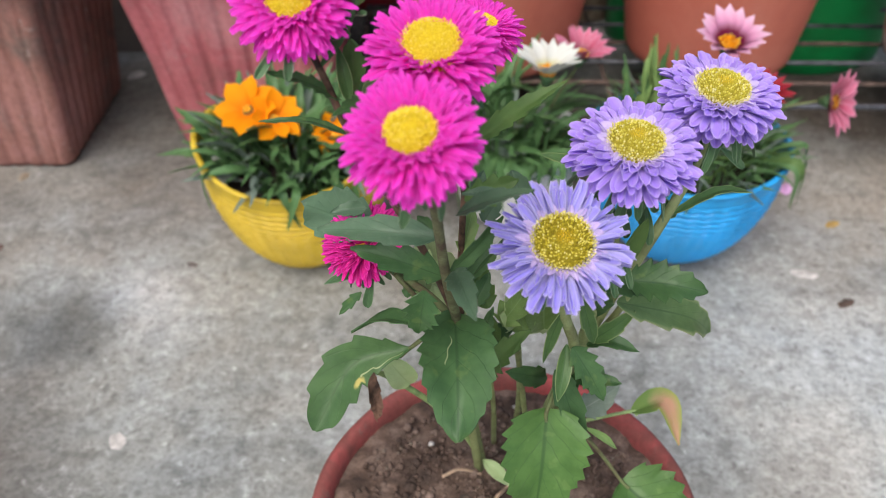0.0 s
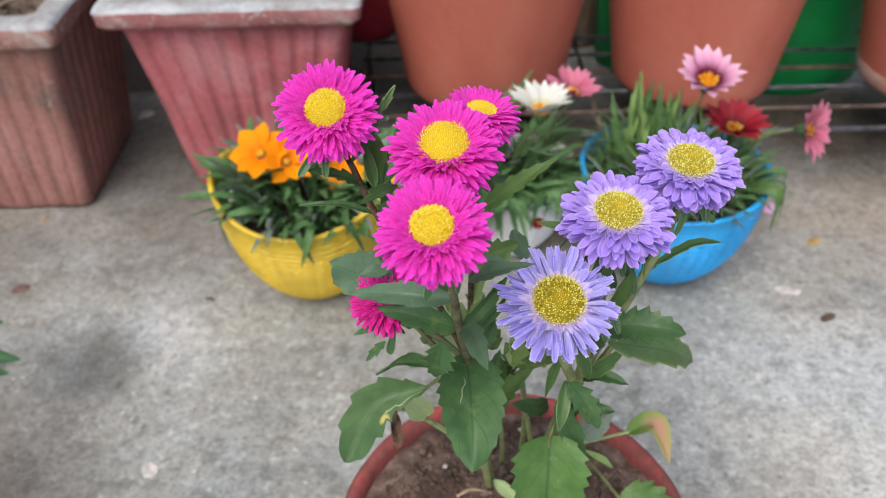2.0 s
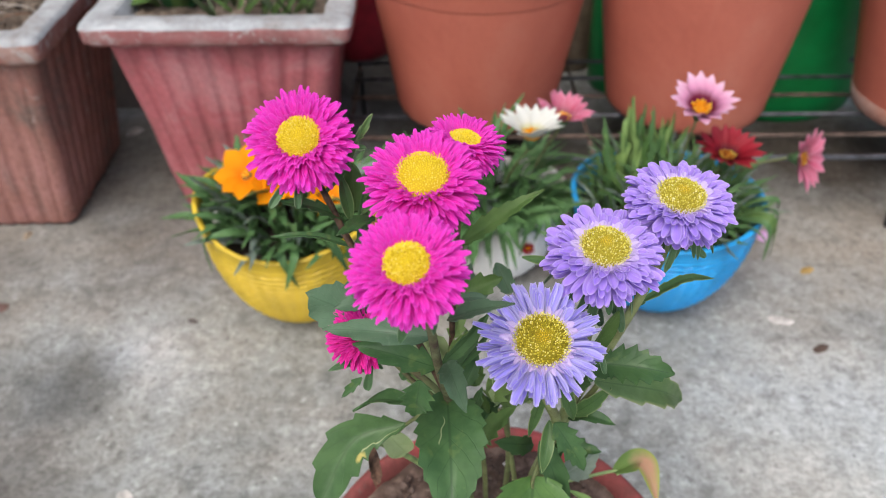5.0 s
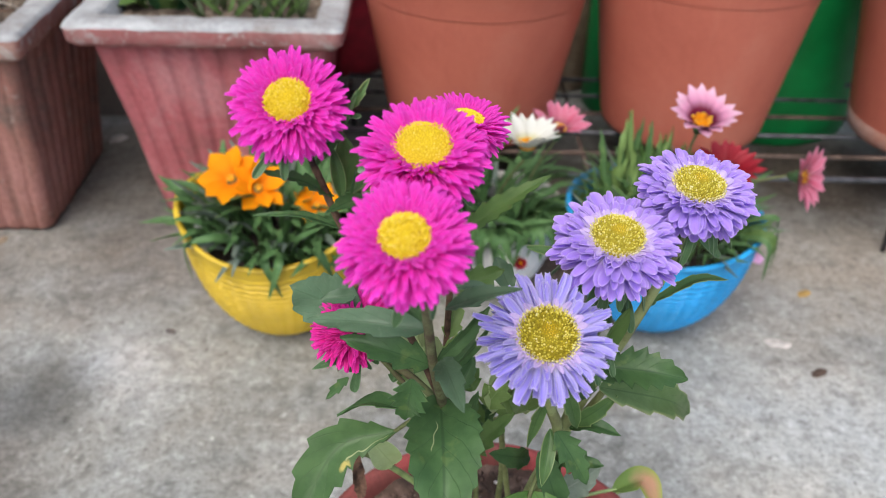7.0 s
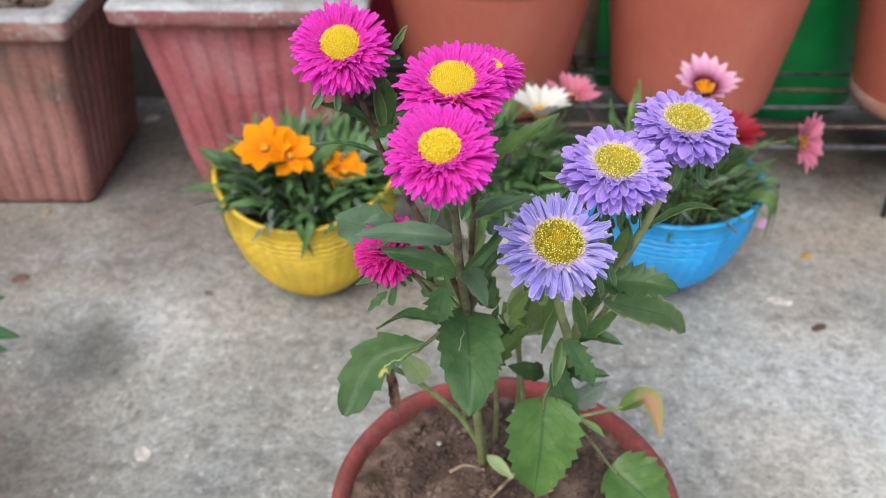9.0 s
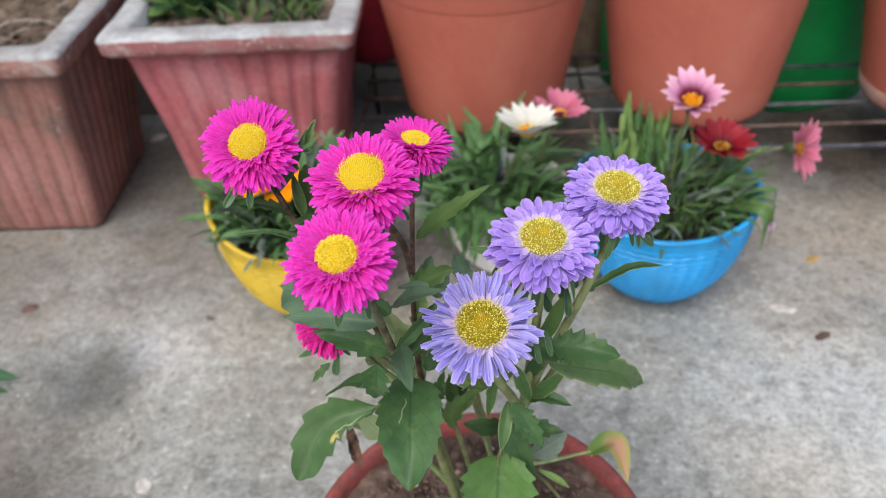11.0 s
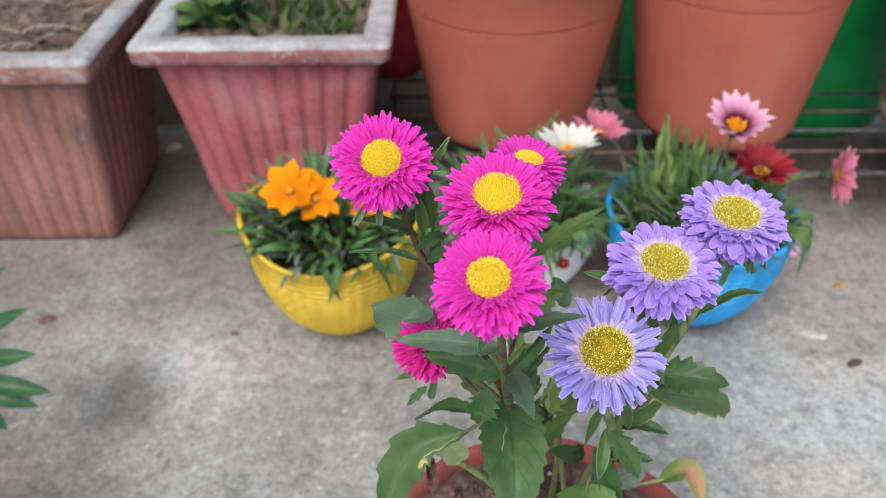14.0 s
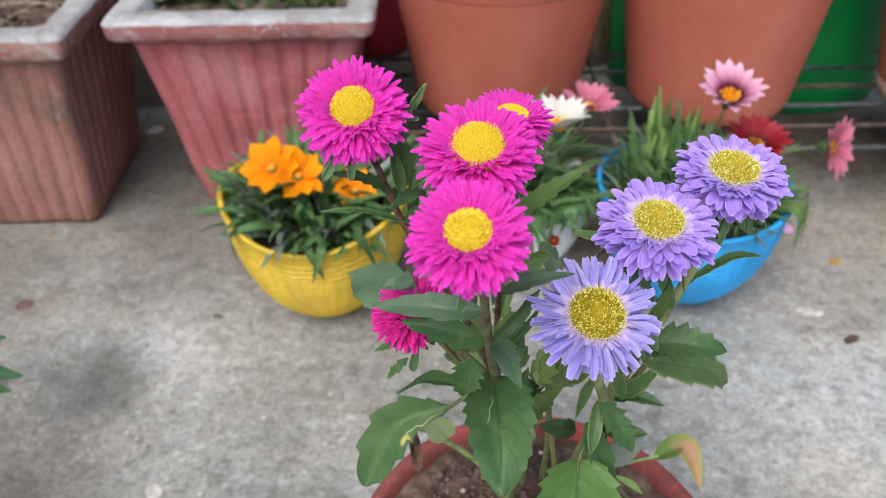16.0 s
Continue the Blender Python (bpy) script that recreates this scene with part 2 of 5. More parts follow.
    c = mix(n, l, 0.38, c, ramp(n, l, mottle, [(0.36, (0.50, 0.495, 0.48)), (0.52, (1.0, 1.0, 1.0)), (0.66, (1.22, 1.23, 1.25))]), "MULTIPLY")
    tint = tex_noise(n, l, co, 5.5, 4, 0.6)
    c = mix(n, l, 0.7, c, ramp(n, l, tint, [(0.36, (1.05, 0.985, 0.94)), (0.5, (1.0, 1.0, 1.0)), (0.64, (0.96, 1.0, 1.06))]), "MULTIPLY")
    pores = tex_noise(n, l, co, 105, 3, 0.55)
    c = mix(n, l, 0.32, c, ramp(n, l, pores, [(0.33, (0.55, 0.55, 0.55)), (0.46, (1.0, 1.0, 1.0)), (0.58, (1.04, 1.04, 1.04)), (0.70, (1.35, 1.36, 1.38))]), "MULTIPLY")
    fine = tex_noise(n, l, co, 150, 6, 0.75)
    c = mix(n, l, 0.6, c, ramp(n, l, fine, [(0.36, (0.45, 0.44, 0.43)), (0.55, (1.0, 1.0, 1.0))]), "MULTIPLY")
    specks(((26, 0.20, 0.60, (0.12, 0.115, 0.11)), (58, 0.28, 0.60, (0.14, 0.13, 0.125)), (95, 0.34, 0.60, (0.16, 0.15, 0.14))))
    c = mix(n, l, 1.0, c, (0.965, 1.0, 0.985), "MULTIPLY")
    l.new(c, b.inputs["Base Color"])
    h = mix(n, l, 0.5, mid, fine)
    bump(n, l, b, h, 0.15, 0.002)
    return m


CONCRETE = concrete_material()
# For the added walls; the shade seen through the gaps is in the colour.
WALL = worn("shade_dark_plaster", (0.15, 0.13, 0.115), (0.08, 0.07, 0.06), (0.22, 0.19, 0.165), 2.0)
PLANTER_RED = weathered("faded_red_paint", (0.46, 0.135, 0.15), (0.32, 0.12, 0.12), (0.50, 0.22, 0.23), (0.50, 0.36, 0.35))
PLANTER_BROWN = weathered("faded_brown_paint", (0.345, 0.165, 0.135), (0.190, 0.140, 0.120), (0.45, 0.225, 0.205), (0.48, 0.38, 0.35), 6, 0.025, grain=0.7)
RIM_RED = weathered("chipped_red_rim", (0.42, 0.155, 0.155), (0.34, 0.17, 0.16), (0.50, 0.30, 0.29), (0.56, 0.50, 0.49), 12, 0.09)
RIM_BROWN = weathered("chipped_brown_rim", (0.40, 0.19, 0.16), (0.28, 0.16, 0.14), (0.48, 0.34, 0.30), (0.56, 0.52, 0.50), 12, 0.09)
RIM_WHITE = weathered("chalky_rim", (0.40, 0.415, 0.43), (0.26, 0.235, 0.22), (0.54, 0.56, 0.57), (0.36, 0.27, 0.25), 10)
FOOT_BAND = weathered("limescale", (0.44, 0.30, 0.26), (0.40, 0.19, 0.14), (0.50, 0.42, 0.39), (0.45, 0.16, 0.11), 9, 0.03, 0.8)
TERRACOTTA = weathered("terracotta_plastic", (0.465, 0.138, 0.094), (0.415, 0.118, 0.081), (0.49, 0.165, 0.116), (0.50, 0.25, 0.19), 5, -0.05, 0.5, 0.14)
CLAY_RED = weathered("red_painted_clay", (0.275, 0.080, 0.070), (0.145, 0.060, 0.050), (0.46, 0.085, 0.085), (0.22, 0.13, 0.11), 8, 0.02, 0.7, 0.6)
SOIL = worn("soil", (0.136, 0.090, 0.068), (0.058, 0.040, 0.031), (0.27, 0.195, 0.155), 40, 0.95, 260, 0.006)
# Near-black soil for the woven bowls.
SOIL_DARK = worn("dark_soil", (0.034, 0.025, 0.020), (0.018, 0.014, 0.011), (0.065, 0.048, 0.038), 40, 0.9, 260, 0.006)
SOIL_GREY = worn("dry_soil", (0.16, 0.12, 0.09), (0.07, 0.055, 0.045), (0.27, 0.22, 0.17), 40, 0.95, 200, 0.006)
YELLOW = plain("yellow_plastic", (0.63, 0.44, 0.036), 0.42, 0.12, 12)
BLUE = plain("blue_plastic", (0.022, 0.335, 0.72), 0.38, 0.12, 12)
WHITE = plain("white_plastic", (0.72, 0.72, 0.70), 0.4, 0.06, 12)
GREEN = plain("green_plastic", (0.004, 0.225, 0.055), 0.45, 0.2, 5)
DARK_RED = plain("dark_red_plastic", (0.17, 0.008, 0.018), 0.5)
BEIGE = worn("old_clay", (0.20, 0.145, 0.10), (0.11, 0.08, 0.06), (0.30, 0.24, 0.19), 10)
STEEL = plain("dull_steel", (0.10, 0.105, 0.12), 0.5, 0.3, 40, 0.4)
RUST = plain("rusty_steel", (0.125, 0.088, 0.072), 0.7, 0.3, 40, 0.3)
BLACK = plain("black_iron", (0.03, 0.03, 0.035), 0.5)
STEM = worn("hairy_green_stem", (0.155, 0.185, 0.075), (0.105, 0.075, 0.045), (0.21, 0.26, 0.115), 55, 0.7, 700, 0.0012, 0.5)
STEM_MAIN = worn("hairy_brown_stem", (0.160, 0.160, 0.080), (0.105, 0.072, 0.050), (0.25, 0.27, 0.14), 90, 0.75, 900, 0.0018, 0.6)
STEM_RED = plain("red_brown_stem", (0.125, 0.070, 0.045), 0.65, 0.4, 120)
STEM_LIGHT = worn("light_green_stem", (0.270, 0.315, 0.130), (0.190, 0.205, 0.090), (0.34, 0.40, 0.19), 55, 0.65, 700, 0.0010, 0.4)
STEM_PALE = plain("pale_stem", (0.30, 0.42, 0.16), 0.5, 0.2, 80)
LEAF = leaf_material("aster_leaf", (0.088, 0.180, 0.064), (0.056, 0.128, 0.045), (0.040, 0.094, 0.034), rough=0.41, blotch=0.35, blotch_colour=(0.20, 0.28, 0.08))
LEAF_MINED = leaf_material("mined_leaf", (0.088, 0.180, 0.064), (0.056, 0.128, 0.045), (0.040, 0.094, 0.034), rough=0.41, blotch=0.25, blotch_colour=(0.20, 0.28, 0.08), trail=(0.62, 0.035, 0.22, 0.50, 0.012))
LEAF_MINED_EDGE = leaf_material("edge_mined_leaf", (0.088, 0.172, 0.060), (0.058, 0.124, 0.042), (0.052, 0.110, 0.034), rough=0.41, trail=(0.16, 0.035, 0.06, 0.52, 0.022), spot=(0.14, 0.55, 0.075))
LEAF_BRIGHT = leaf_material("young_leaf", (0.108, 0.218, 0.056), (0.074, 0.162, 0.040), (0.042, 0.100, 0.028), rough=0.41, blotch=0.3, blotch_colour=(0.19, 0.30, 0.09))
LEAF_EDGED = leaf_material("pale_edged_leaf", (0.105, 0.200, 0.065), (0.072, 0.152, 0.046), (0.052, 0.115, 0.042), edge=(0.28, 0.36, 0.15), rough=0.41)
LEAF_LIGHT = leaf_material("light_leaf", (0.165, 0.265, 0.105), (0.115, 0.205, 0.070), (0.085, 0.16, 0.055), edge=(0.36, 0.42, 0.20), rough=0.5)
LEAF_DARK = leaf_material("shade_leaf", (0.130, 0.225, 0.062), (0.090, 0.170, 0.045), (0.12, 0.20, 0.06))
# Dull dark green for the weeds in the red planter.
LEAF_SHADE = leaf_material("dark_weed_leaf", (0.070, 0.100, 0.040), (0.045, 0.070, 0.028), (0.09, 0.12, 0.05))
LEAF_LIME = leaf_material("lime_leaf", (0.26, 0.40, 0.13), (0.19, 0.31, 0.09), (0.30, 0.44, 0.17))
LEAF_PALE = leaf_material("pale_leaf", (0.50, 0.62, 0.32), (0.40, 0.52, 0.24), (0.36, 0.48, 0.22))
LEAF_SICK = leaf_material("yellowing_leaf", (0.56, 0.30, 0.20), (0.46, 0.31, 0.14), (0.50, 0.32, 0.2), edge=(0.30, 0.42, 0.08), rim=0.20, fade=(0.40, 0.66, (0.17, 0.28, 0.07)))
# Blue-green leaf with the sky's sheen put into the base colour.
LEAF_SHEEN = leaf_material("sky_sheen_leaf", (0.125, 0.210, 0.125), (0.088, 0.160, 0.090), (0.075, 0.140, 0.075), rough=0.38, blotch=0.3, blotch_colour=(0.25, 0.33, 0.22))
LEAF_DRY = plain("dry_leaf", (0.20, 0.11, 0.07), 0.8, 0.4, 90)
CHIP = plain("pale_chip", (0.52, 0.49, 0.46), 0.8, 0.2, 60)
STRAW_GREY = plain("grey_straw", (0.38, 0.33, 0.28), 0.9, 0.3, 60)
STRAW = plain("pale_straw", (0.36, 0.25, 0.17), 0.8, 0.3, 90)
LEAF_SIDE = leaf_material("glossy_leaf", (0.05, 0.15, 0.055), (0.03, 0.10, 0.035), (0.07, 0.18, 0.07), rough=0.35)
LEAF_GAZANIA = leaf_material("gazania_leaf", (0.130, 0.255, 0.092), (0.080, 0.178, 0.060), (0.15, 0.26, 0.12))
LEAF_GREY = leaf_material("silvery_leaf", (0.22, 0.28, 0.23), (0.15, 0.20, 0.15), (0.30, 0.35, 0.30))
BRACT = leaf_material("bract_green", (0.10, 0.20, 0.085), (0.065, 0.14, 0.055), (0.15, 0.26, 0.13), edge=(0.24, 0.34, 0.2))
PINK = petal_material("pink_petal", (1.0, 0.026, 0.65), (1.0, 0.105, 0.81), (0.88, 0.012, 0.45), 0.18, 0.5, 0.58, edge=(1.0, 0.20, 0.87), vary=0.20)
LILAC = petal_material("lilac_petal", (0.57, 0.38, 0.95), (0.51, 0.32, 0.93), (0.90, 0.80, 0.95), 0.22, edge=(0.82, 0.70, 0.98), vary=0.24, glow=0.40)
LILAC_QUILL = petal_material("quilled_lilac_petal", (0.50, 0.44, 0.97), (0.42, 0.34, 0.94), (0.95, 0.91, 0.98), 0.36, edge=(0.94, 0.92, 0.99), vary=0.34, glow=0.40)
FRILL = petal_material("whitish_lilac_petal", (0.84, 0.74, 0.95), (0.74, 0.60, 0.95), (0.92, 0.86, 0.94), 0.15, vary=0.2, glow=0.4)
# Darker pink for the low flower; shade from the leaves is in it.
PINK_SHADED = petal_material("shaded_pink_petal", (0.80, 0.010, 0.34), (0.92, 0.040, 0.50), (0.62, 0.006, 0.24), 0.14, 0.5, 0.45, edge=(0.95, 0.10, 0.60), vary=0.25)
ORANGE = petal_material("orange_petal", (0.97, 0.36, 0.001), (0.98, 0.42, 0.002), (0.90, 0.28, 0.001), 0.10, 0.75, root_end=0.06, vary=0.14, glow=0.4)
GAZ_WHITE = petal_material("white_petal", (0.72, 0.72, 0.66), (0.76, 0.76, 0.71), (0.56, 0.53, 0.25), 0.15, root_end=0.10)
GAZ_PINK = petal_material("pink_gazania_petal", (0.74, 0.33, 0.52), (0.87, 0.60, 0.73), (0.16, 0.006, 0.036), 0.35, root_end=0.26)
GAZ_ROSE = petal_material("rose_gazania_petal", (0.58, 0.100, 0.185), (0.72, 0.23, 0.35), (0.22, 0.012, 0.03), 0.35, root_end=0.16, edge=(0.80, 0.42, 0.55))
GAZ_RED = petal_material("red_gazania_petal", (0.32, 0.010, 0.022), (0.42, 0.035, 0.055), (0.10, 0.004, 0.01), 0.35, root_end=0.12)
DISC = floret_material("yellow_florets", [(0.0, (0.52, 0.34, 0.012)), (0.10, (0.66, 0.49, 0.02)), (0.4, (0.78, 0.62, 0.03)), (0.8, (0.82, 0.65, 0.07)), (1.0, (0.85, 0.71, 0.20))], (0.86, 0.66, 0.015), (0.82, 0.55, 0.12), (0.90, 0.70, 0.03))
DISC_GREEN = floret_material("olive_florets", [(0.0, (0.33, 0.27, 0.025)), (0.40, (0.47, 0.40, 0.04)), (0.72, (0.60, 0.52, 0.07)), (0.9, (0.72, 0.65, 0.18)), (1.0, (0.80, 0.75, 0.40))], (0.74, 0.50, 0.02), (0.80, 0.75, 0.60))
DISC_OLIVE = floret_material("dark_olive_florets", [(0.0, (0.20, 0.16, 0.012)), (0.40, (0.38, 0.31, 0.02)), (0.72, (0.58, 0.48, 0.04)), (0.9, (0.74, 0.66, 0.16)), (1.0, (0.82, 0.76, 0.42))], (0.74, 0.46, 0.01), (0.80, 0.75, 0.62))
DISC_BROWN = floret_material("brown_florets", [(0.0, (0.12, 0.02, 0.004)), (0.6, (0.30, 0.08, 0.01)), (1.0, (0.60, 0.25, 0.02))], (0.25, 0.06, 0.01), (0.5, 0.2, 0.02))
DISC_ORANGE = floret_material("orange_florets", [(0.0, (0.45, 0.12, 0.003)), (0.5, (0.80, 0.30, 0.005)), (1.0, (0.92, 0.52, 0.02))], (0.80, 0.32, 0.004), (0.85, 0.45, 0.02))


# ---- mesh helpers ----
class Geo:
    """Collects vertices, faces and uv, then makes one mesh."""

    def __init__(self):
        self.v, self.f, self.uv = [], [], []

    def add(self, verts, faces, uvs=None, m=None):
        k = len(self.v)
        self.v += [tuple(m @ Vector(p)) if m else tuple(p) for p in verts]
        self.f += [tuple(i + k for i in face) for face in faces]
        self.uv += list(uvs) if uvs else [(0.25, 0.5)] * len(verts)
        return self

    def join(self, other, m):
        return self.add(other.v, other.f, other.uv, m)

    def mesh(self, name, mat, m=None, smooth=True):
        me = bpy.data.meshes.new(name)
        me.from_pydata([m @ Vector(p) for p in self.v] if m else self.v, [], self.f)
        layer = me.uv_layers.new(name="UVMap")
        idx = np.empty(len(me.loops), dtype=np.int32)
        me.loops.foreach_get("vertex_index", idx)
        layer.data.foreach_set("uv", np.array(self.uv, dtype=np.float32)[idx].ravel())
        me.polygons.foreach_set("use_smooth", [smooth] * len(me.polygons))
        me.materials.append(mat)
        me.update()
        return me


def world_of(ob):
    m = ob.matrix_basis.copy()
    while ob.parent:
        ob = ob.parent
        m = ob.matrix_basis @ m
    return m


def thing(name, at, label, category, group="", kind=""):
    ob = new(name)
    ob.matrix_basis = pose(*at)
    ob.empty_display_size = 0.05
    return tagged(ob, label, category, group, kind)


def part(name, geo, mat, parent, label="", smooth=True):
    """One mesh object under a thing or a part; geo is in world metres."""
    ob = new(name, geo.mesh(name, mat, world_of(parent).inverted(), smooth))
    ob.parent = parent
    return tagged(ob, label) if label else ob


def piece(name, mesh, parent, m):
    """A part on shared mesh data at the world pose m."""
    ob = new(name, mesh)
    ob.parent = parent
    ob.matrix_basis = world_of(parent).inverted() @ m
    return ob


def lathe(profile, at=(0, 0, 0), seg=64, wobble=None):
    g = Geo()
    n = len(profile)
    v, f, uv = [], [], []
    for i in range(seg):
        a = 2 * math.pi * i / seg
        for j, (r, z) in enumerate(profile):
            rr, zz = wobble(a, j, r, z) if wobble else (r, z)
            v.append((at[0] + rr * math.cos(a), at[1] + rr * math.sin(a), at[2] + zz))
            uv.append((i / seg, j / n))
    for i in range(seg):
        for j in range(n - 1):
            a, b = i * n + j, ((i + 1) % seg) * n + j
            f.append((a, b, b + 1, a + 1))
    return g.add(v, f, uv)


def curve_points(points, count):
    """Smooth points along a Catmull-Rom line."""
    p = [Vector(q) for q in points]
    p = [2 * p[0] - p[1], *p, 2 * p[-1] - p[-2]]
    out = []
    spans = len(p) - 3
    for i in range(count):
        s = i / (count - 1) * spans
        k = min(int(s), spans - 1)
        t = s - k
        a, b, c, d = p[k:k + 4]
        out.append(0.5 * (2 * b + (c - a) * t + (2 * a - 5 * b + 4 * c - d) * t * t + (3 * b - a - 3 * c + d) * t ** 3))
    return out


def tube(points, r0, r1, count=14, sides=8, rough=0.015):
    g = Geo()
    c = curve_points(points, count)
    v, f = [], []
    ref = Vector((0.31, 0.95, 0.1))
    for i, p in enumerate(c):
        t = (c[min(i + 1, count - 1)] - c[max(i - 1, 0)]).normalized()
        x = t.cross(ref).normalized()
        y = t.cross(x)
        r = r0 + (r1 - r0) * i / (count - 1)
        for k in range(sides):
            a = 2 * math.pi * k / sides
            rr = r * (1 + rough * math.sin(i * 2.3 + k * 1.7))
            v.append(p + x * (rr * math.cos(a)) + y * (rr * math.sin(a)))
    for i in range(count - 1):
        for k in range(sides):
            a, b = i * sides + k, i * sides + (k + 1) % sides
            f.append((a, b, b + sides, a + sides))
    f.append(tuple(range(sides))[::-1])
    f.append(tuple((count - 1) * sides + k for k in range(sides)))
    return g.add(v, f)


def rod(a, b, r, sides=10):
    return tube([a, b], r, r, 2, sides, 0)


def sheet(rows, thick):
    """A thin closed blade from a grid of points; rows of (point, u, v)."""
    g = Geo()
    ns, nw = len(rows), len(rows[0])
    P = [[Vector(q[0]) for q in r] for r in rows]
    top, low = [], []
    for i in range(ns):
        for j in range(nw):
            du = P[min(i + 1, ns - 1)][j] - P[max(i - 1, 0)][j]
            dv = P[i][min(j + 1, nw - 1)] - P[i][max(j - 1, 0)]
            nrm = dv.cross(du)
            nrm = nrm.normalized() if nrm.length > 1e-12 else Vector((0, 0, 1))
            top.append(P[i][j] - nrm * (thick / 2))
            low.append(P[i][j] + nrm * (thick / 2))
    uv = [(q[1], q[2]) for r in rows for q in r]
    quads = [(i * nw + j, i * nw + j + 1, (i + 1) * nw + j + 1, (i + 1) * nw + j) for i in range(ns - 1) for j in range(nw - 1)]
    g.add(top, quads, uv)
    g.add(low, [q[::-1] for q in quads], uv)
    ring = [j for j in range(nw)] + [i * nw + nw - 1 for i in range(1, ns)] + [(ns - 1) * nw + j for j in range(nw - 2, -1, -1)] + [i * nw for i in range(ns - 2, 0, -1)]
    n = len(ring)
    g.add([top[i] for i in ring] + [low[i] for i in ring], [(k, n + k, n + (k + 1) % n, (k + 1) % n) for k in range(n)], [uv[i] for i in ring] * 2)
    return g


def blade(base, tip, width, face, bend=0.0, fold=0.15, teeth=0, depth=0.16, shape="ovate", ns=22, nw=6, wave=0.0, rnd=None, mid=None, thick=0.0005):
    """A leaf from base to tip. face: the way its upper side looks; bend: how far the middle rises towards it, in leaf lengths; teeth: per side."""
    rnd = rnd or random
    base, tip = Vector(base), Vector(tip)
    length = (tip - base).length
    n = Vector(face)
    axis = (tip - base).normalized()
    n = (n - axis * n.dot(axis)).normalized()
    centre = base.lerp(tip, 0.5) + n * (bend * length) if mid is None else Vector(mid)
    line = curve_points([base, centre, tip], ns)
    phase = rnd.uniform(0, 6)
    rows = []
    for i, p in enumerate(line):
        s = i / (ns - 1)
        t = (line[min(i + 1, ns - 1)] - line[max(i - 1, 0)]).normalized()
        side = t.cross(n).normalized()
        up = side.cross(t)
        if shape == "ovate":
            w = 1.98 * (s + 0.01) ** 0.60 * (1.0 - s) ** 0.72
        elif shape == "cordate":
            w = 1.99 * (s + 0.008) ** 0.35 * (1.0 - s) ** 0.75
        elif shape == "acute":
            w = 2.72 * (s + 0.01) ** 0.60 * (1.0 - s) ** 0.92
        elif shape == "wedge":
            w = 2.15 * (s + 0.01) ** 1.1 * (1.0 - s) ** 0.68
        elif shape == "lance":
            w = math.sin(math.pi * s ** 0.85) ** 0.8
        elif shape == "spoon":
            w = 0.25 + 0.75 * math.sin(math.pi * 0.5 * min(1, s / 0.7)) if s < 0.75 else math.sqrt(max(0, 1 - ((s - 0.75) / 0.26) ** 2))
        else:
            w = 0.3 + 0.7 * math.sin(math.pi * min(1, s ** 1.5))
            if s > 0.92:
                w *= (1 - s) / 0.08
        w = max(w, 0.05) * width / 2
        row = []
        for j in range(nw + 1):
            q = j / nw * 2 - 1
            k = 1.0
            if teeth and abs(q) > 0.6:
                saw = (s * teeth + (0.0 if q > 0 else 0.35)) % 1.0
                saw = saw ** 1.3
                k = 1 + depth * (saw - 0.5) * (abs(q) - 0.6) / 0.4 * 2
            z = fold * abs(q) * w - 0.10 * w * math.cos(q * 3.0) + wave * width * math.sin(phase + s * 9 + q * 1.6) * abs(q)
            row.append((p + side * (q * w * k) + up * z, (q + 1) / 2, s))
        rows.append(row)
    return sheet(rows, thick)


def petal_geo(length, width, curl, cup, tip=0.3, base=0.45, point=False):
    """A petal along +x: narrow root, trough across, rounded or pointed end."""
    rows = []
    for s in (0.0, 0.28, 0.55, 0.74, 0.88, 0.96, 1.0):
        w = base + (1 - base) * math.sin(math.pi / 2 * min(1, s / 0.70))
        if point and s > 0.6:
            w *= max(0.10, 1 - ((s - 0.6) / 0.4) ** 1.6)
        elif s > 0.72:
            w *= max(tip, math.sqrt(max(0, 1 - ((s - 0.72) / 0.285) ** 2)))
        w *= width / 2
        rows.append([((s * length, q * w, curl * length * s * s + cup * w * q * q), (q + 1) / 2, s) for q in (-1, -0.45, 0.45, 1)])
    return sheet(rows, 0.0003)


def frame_of(at, normal, spin=0.0):
    n = Vector(normal).normalized()
    return Matrix.Translation(at) @ n.to_track_quat("Z", "Y").to_matrix().to_4x4() @ pose(0, 0, 0, 0, 0, spin)


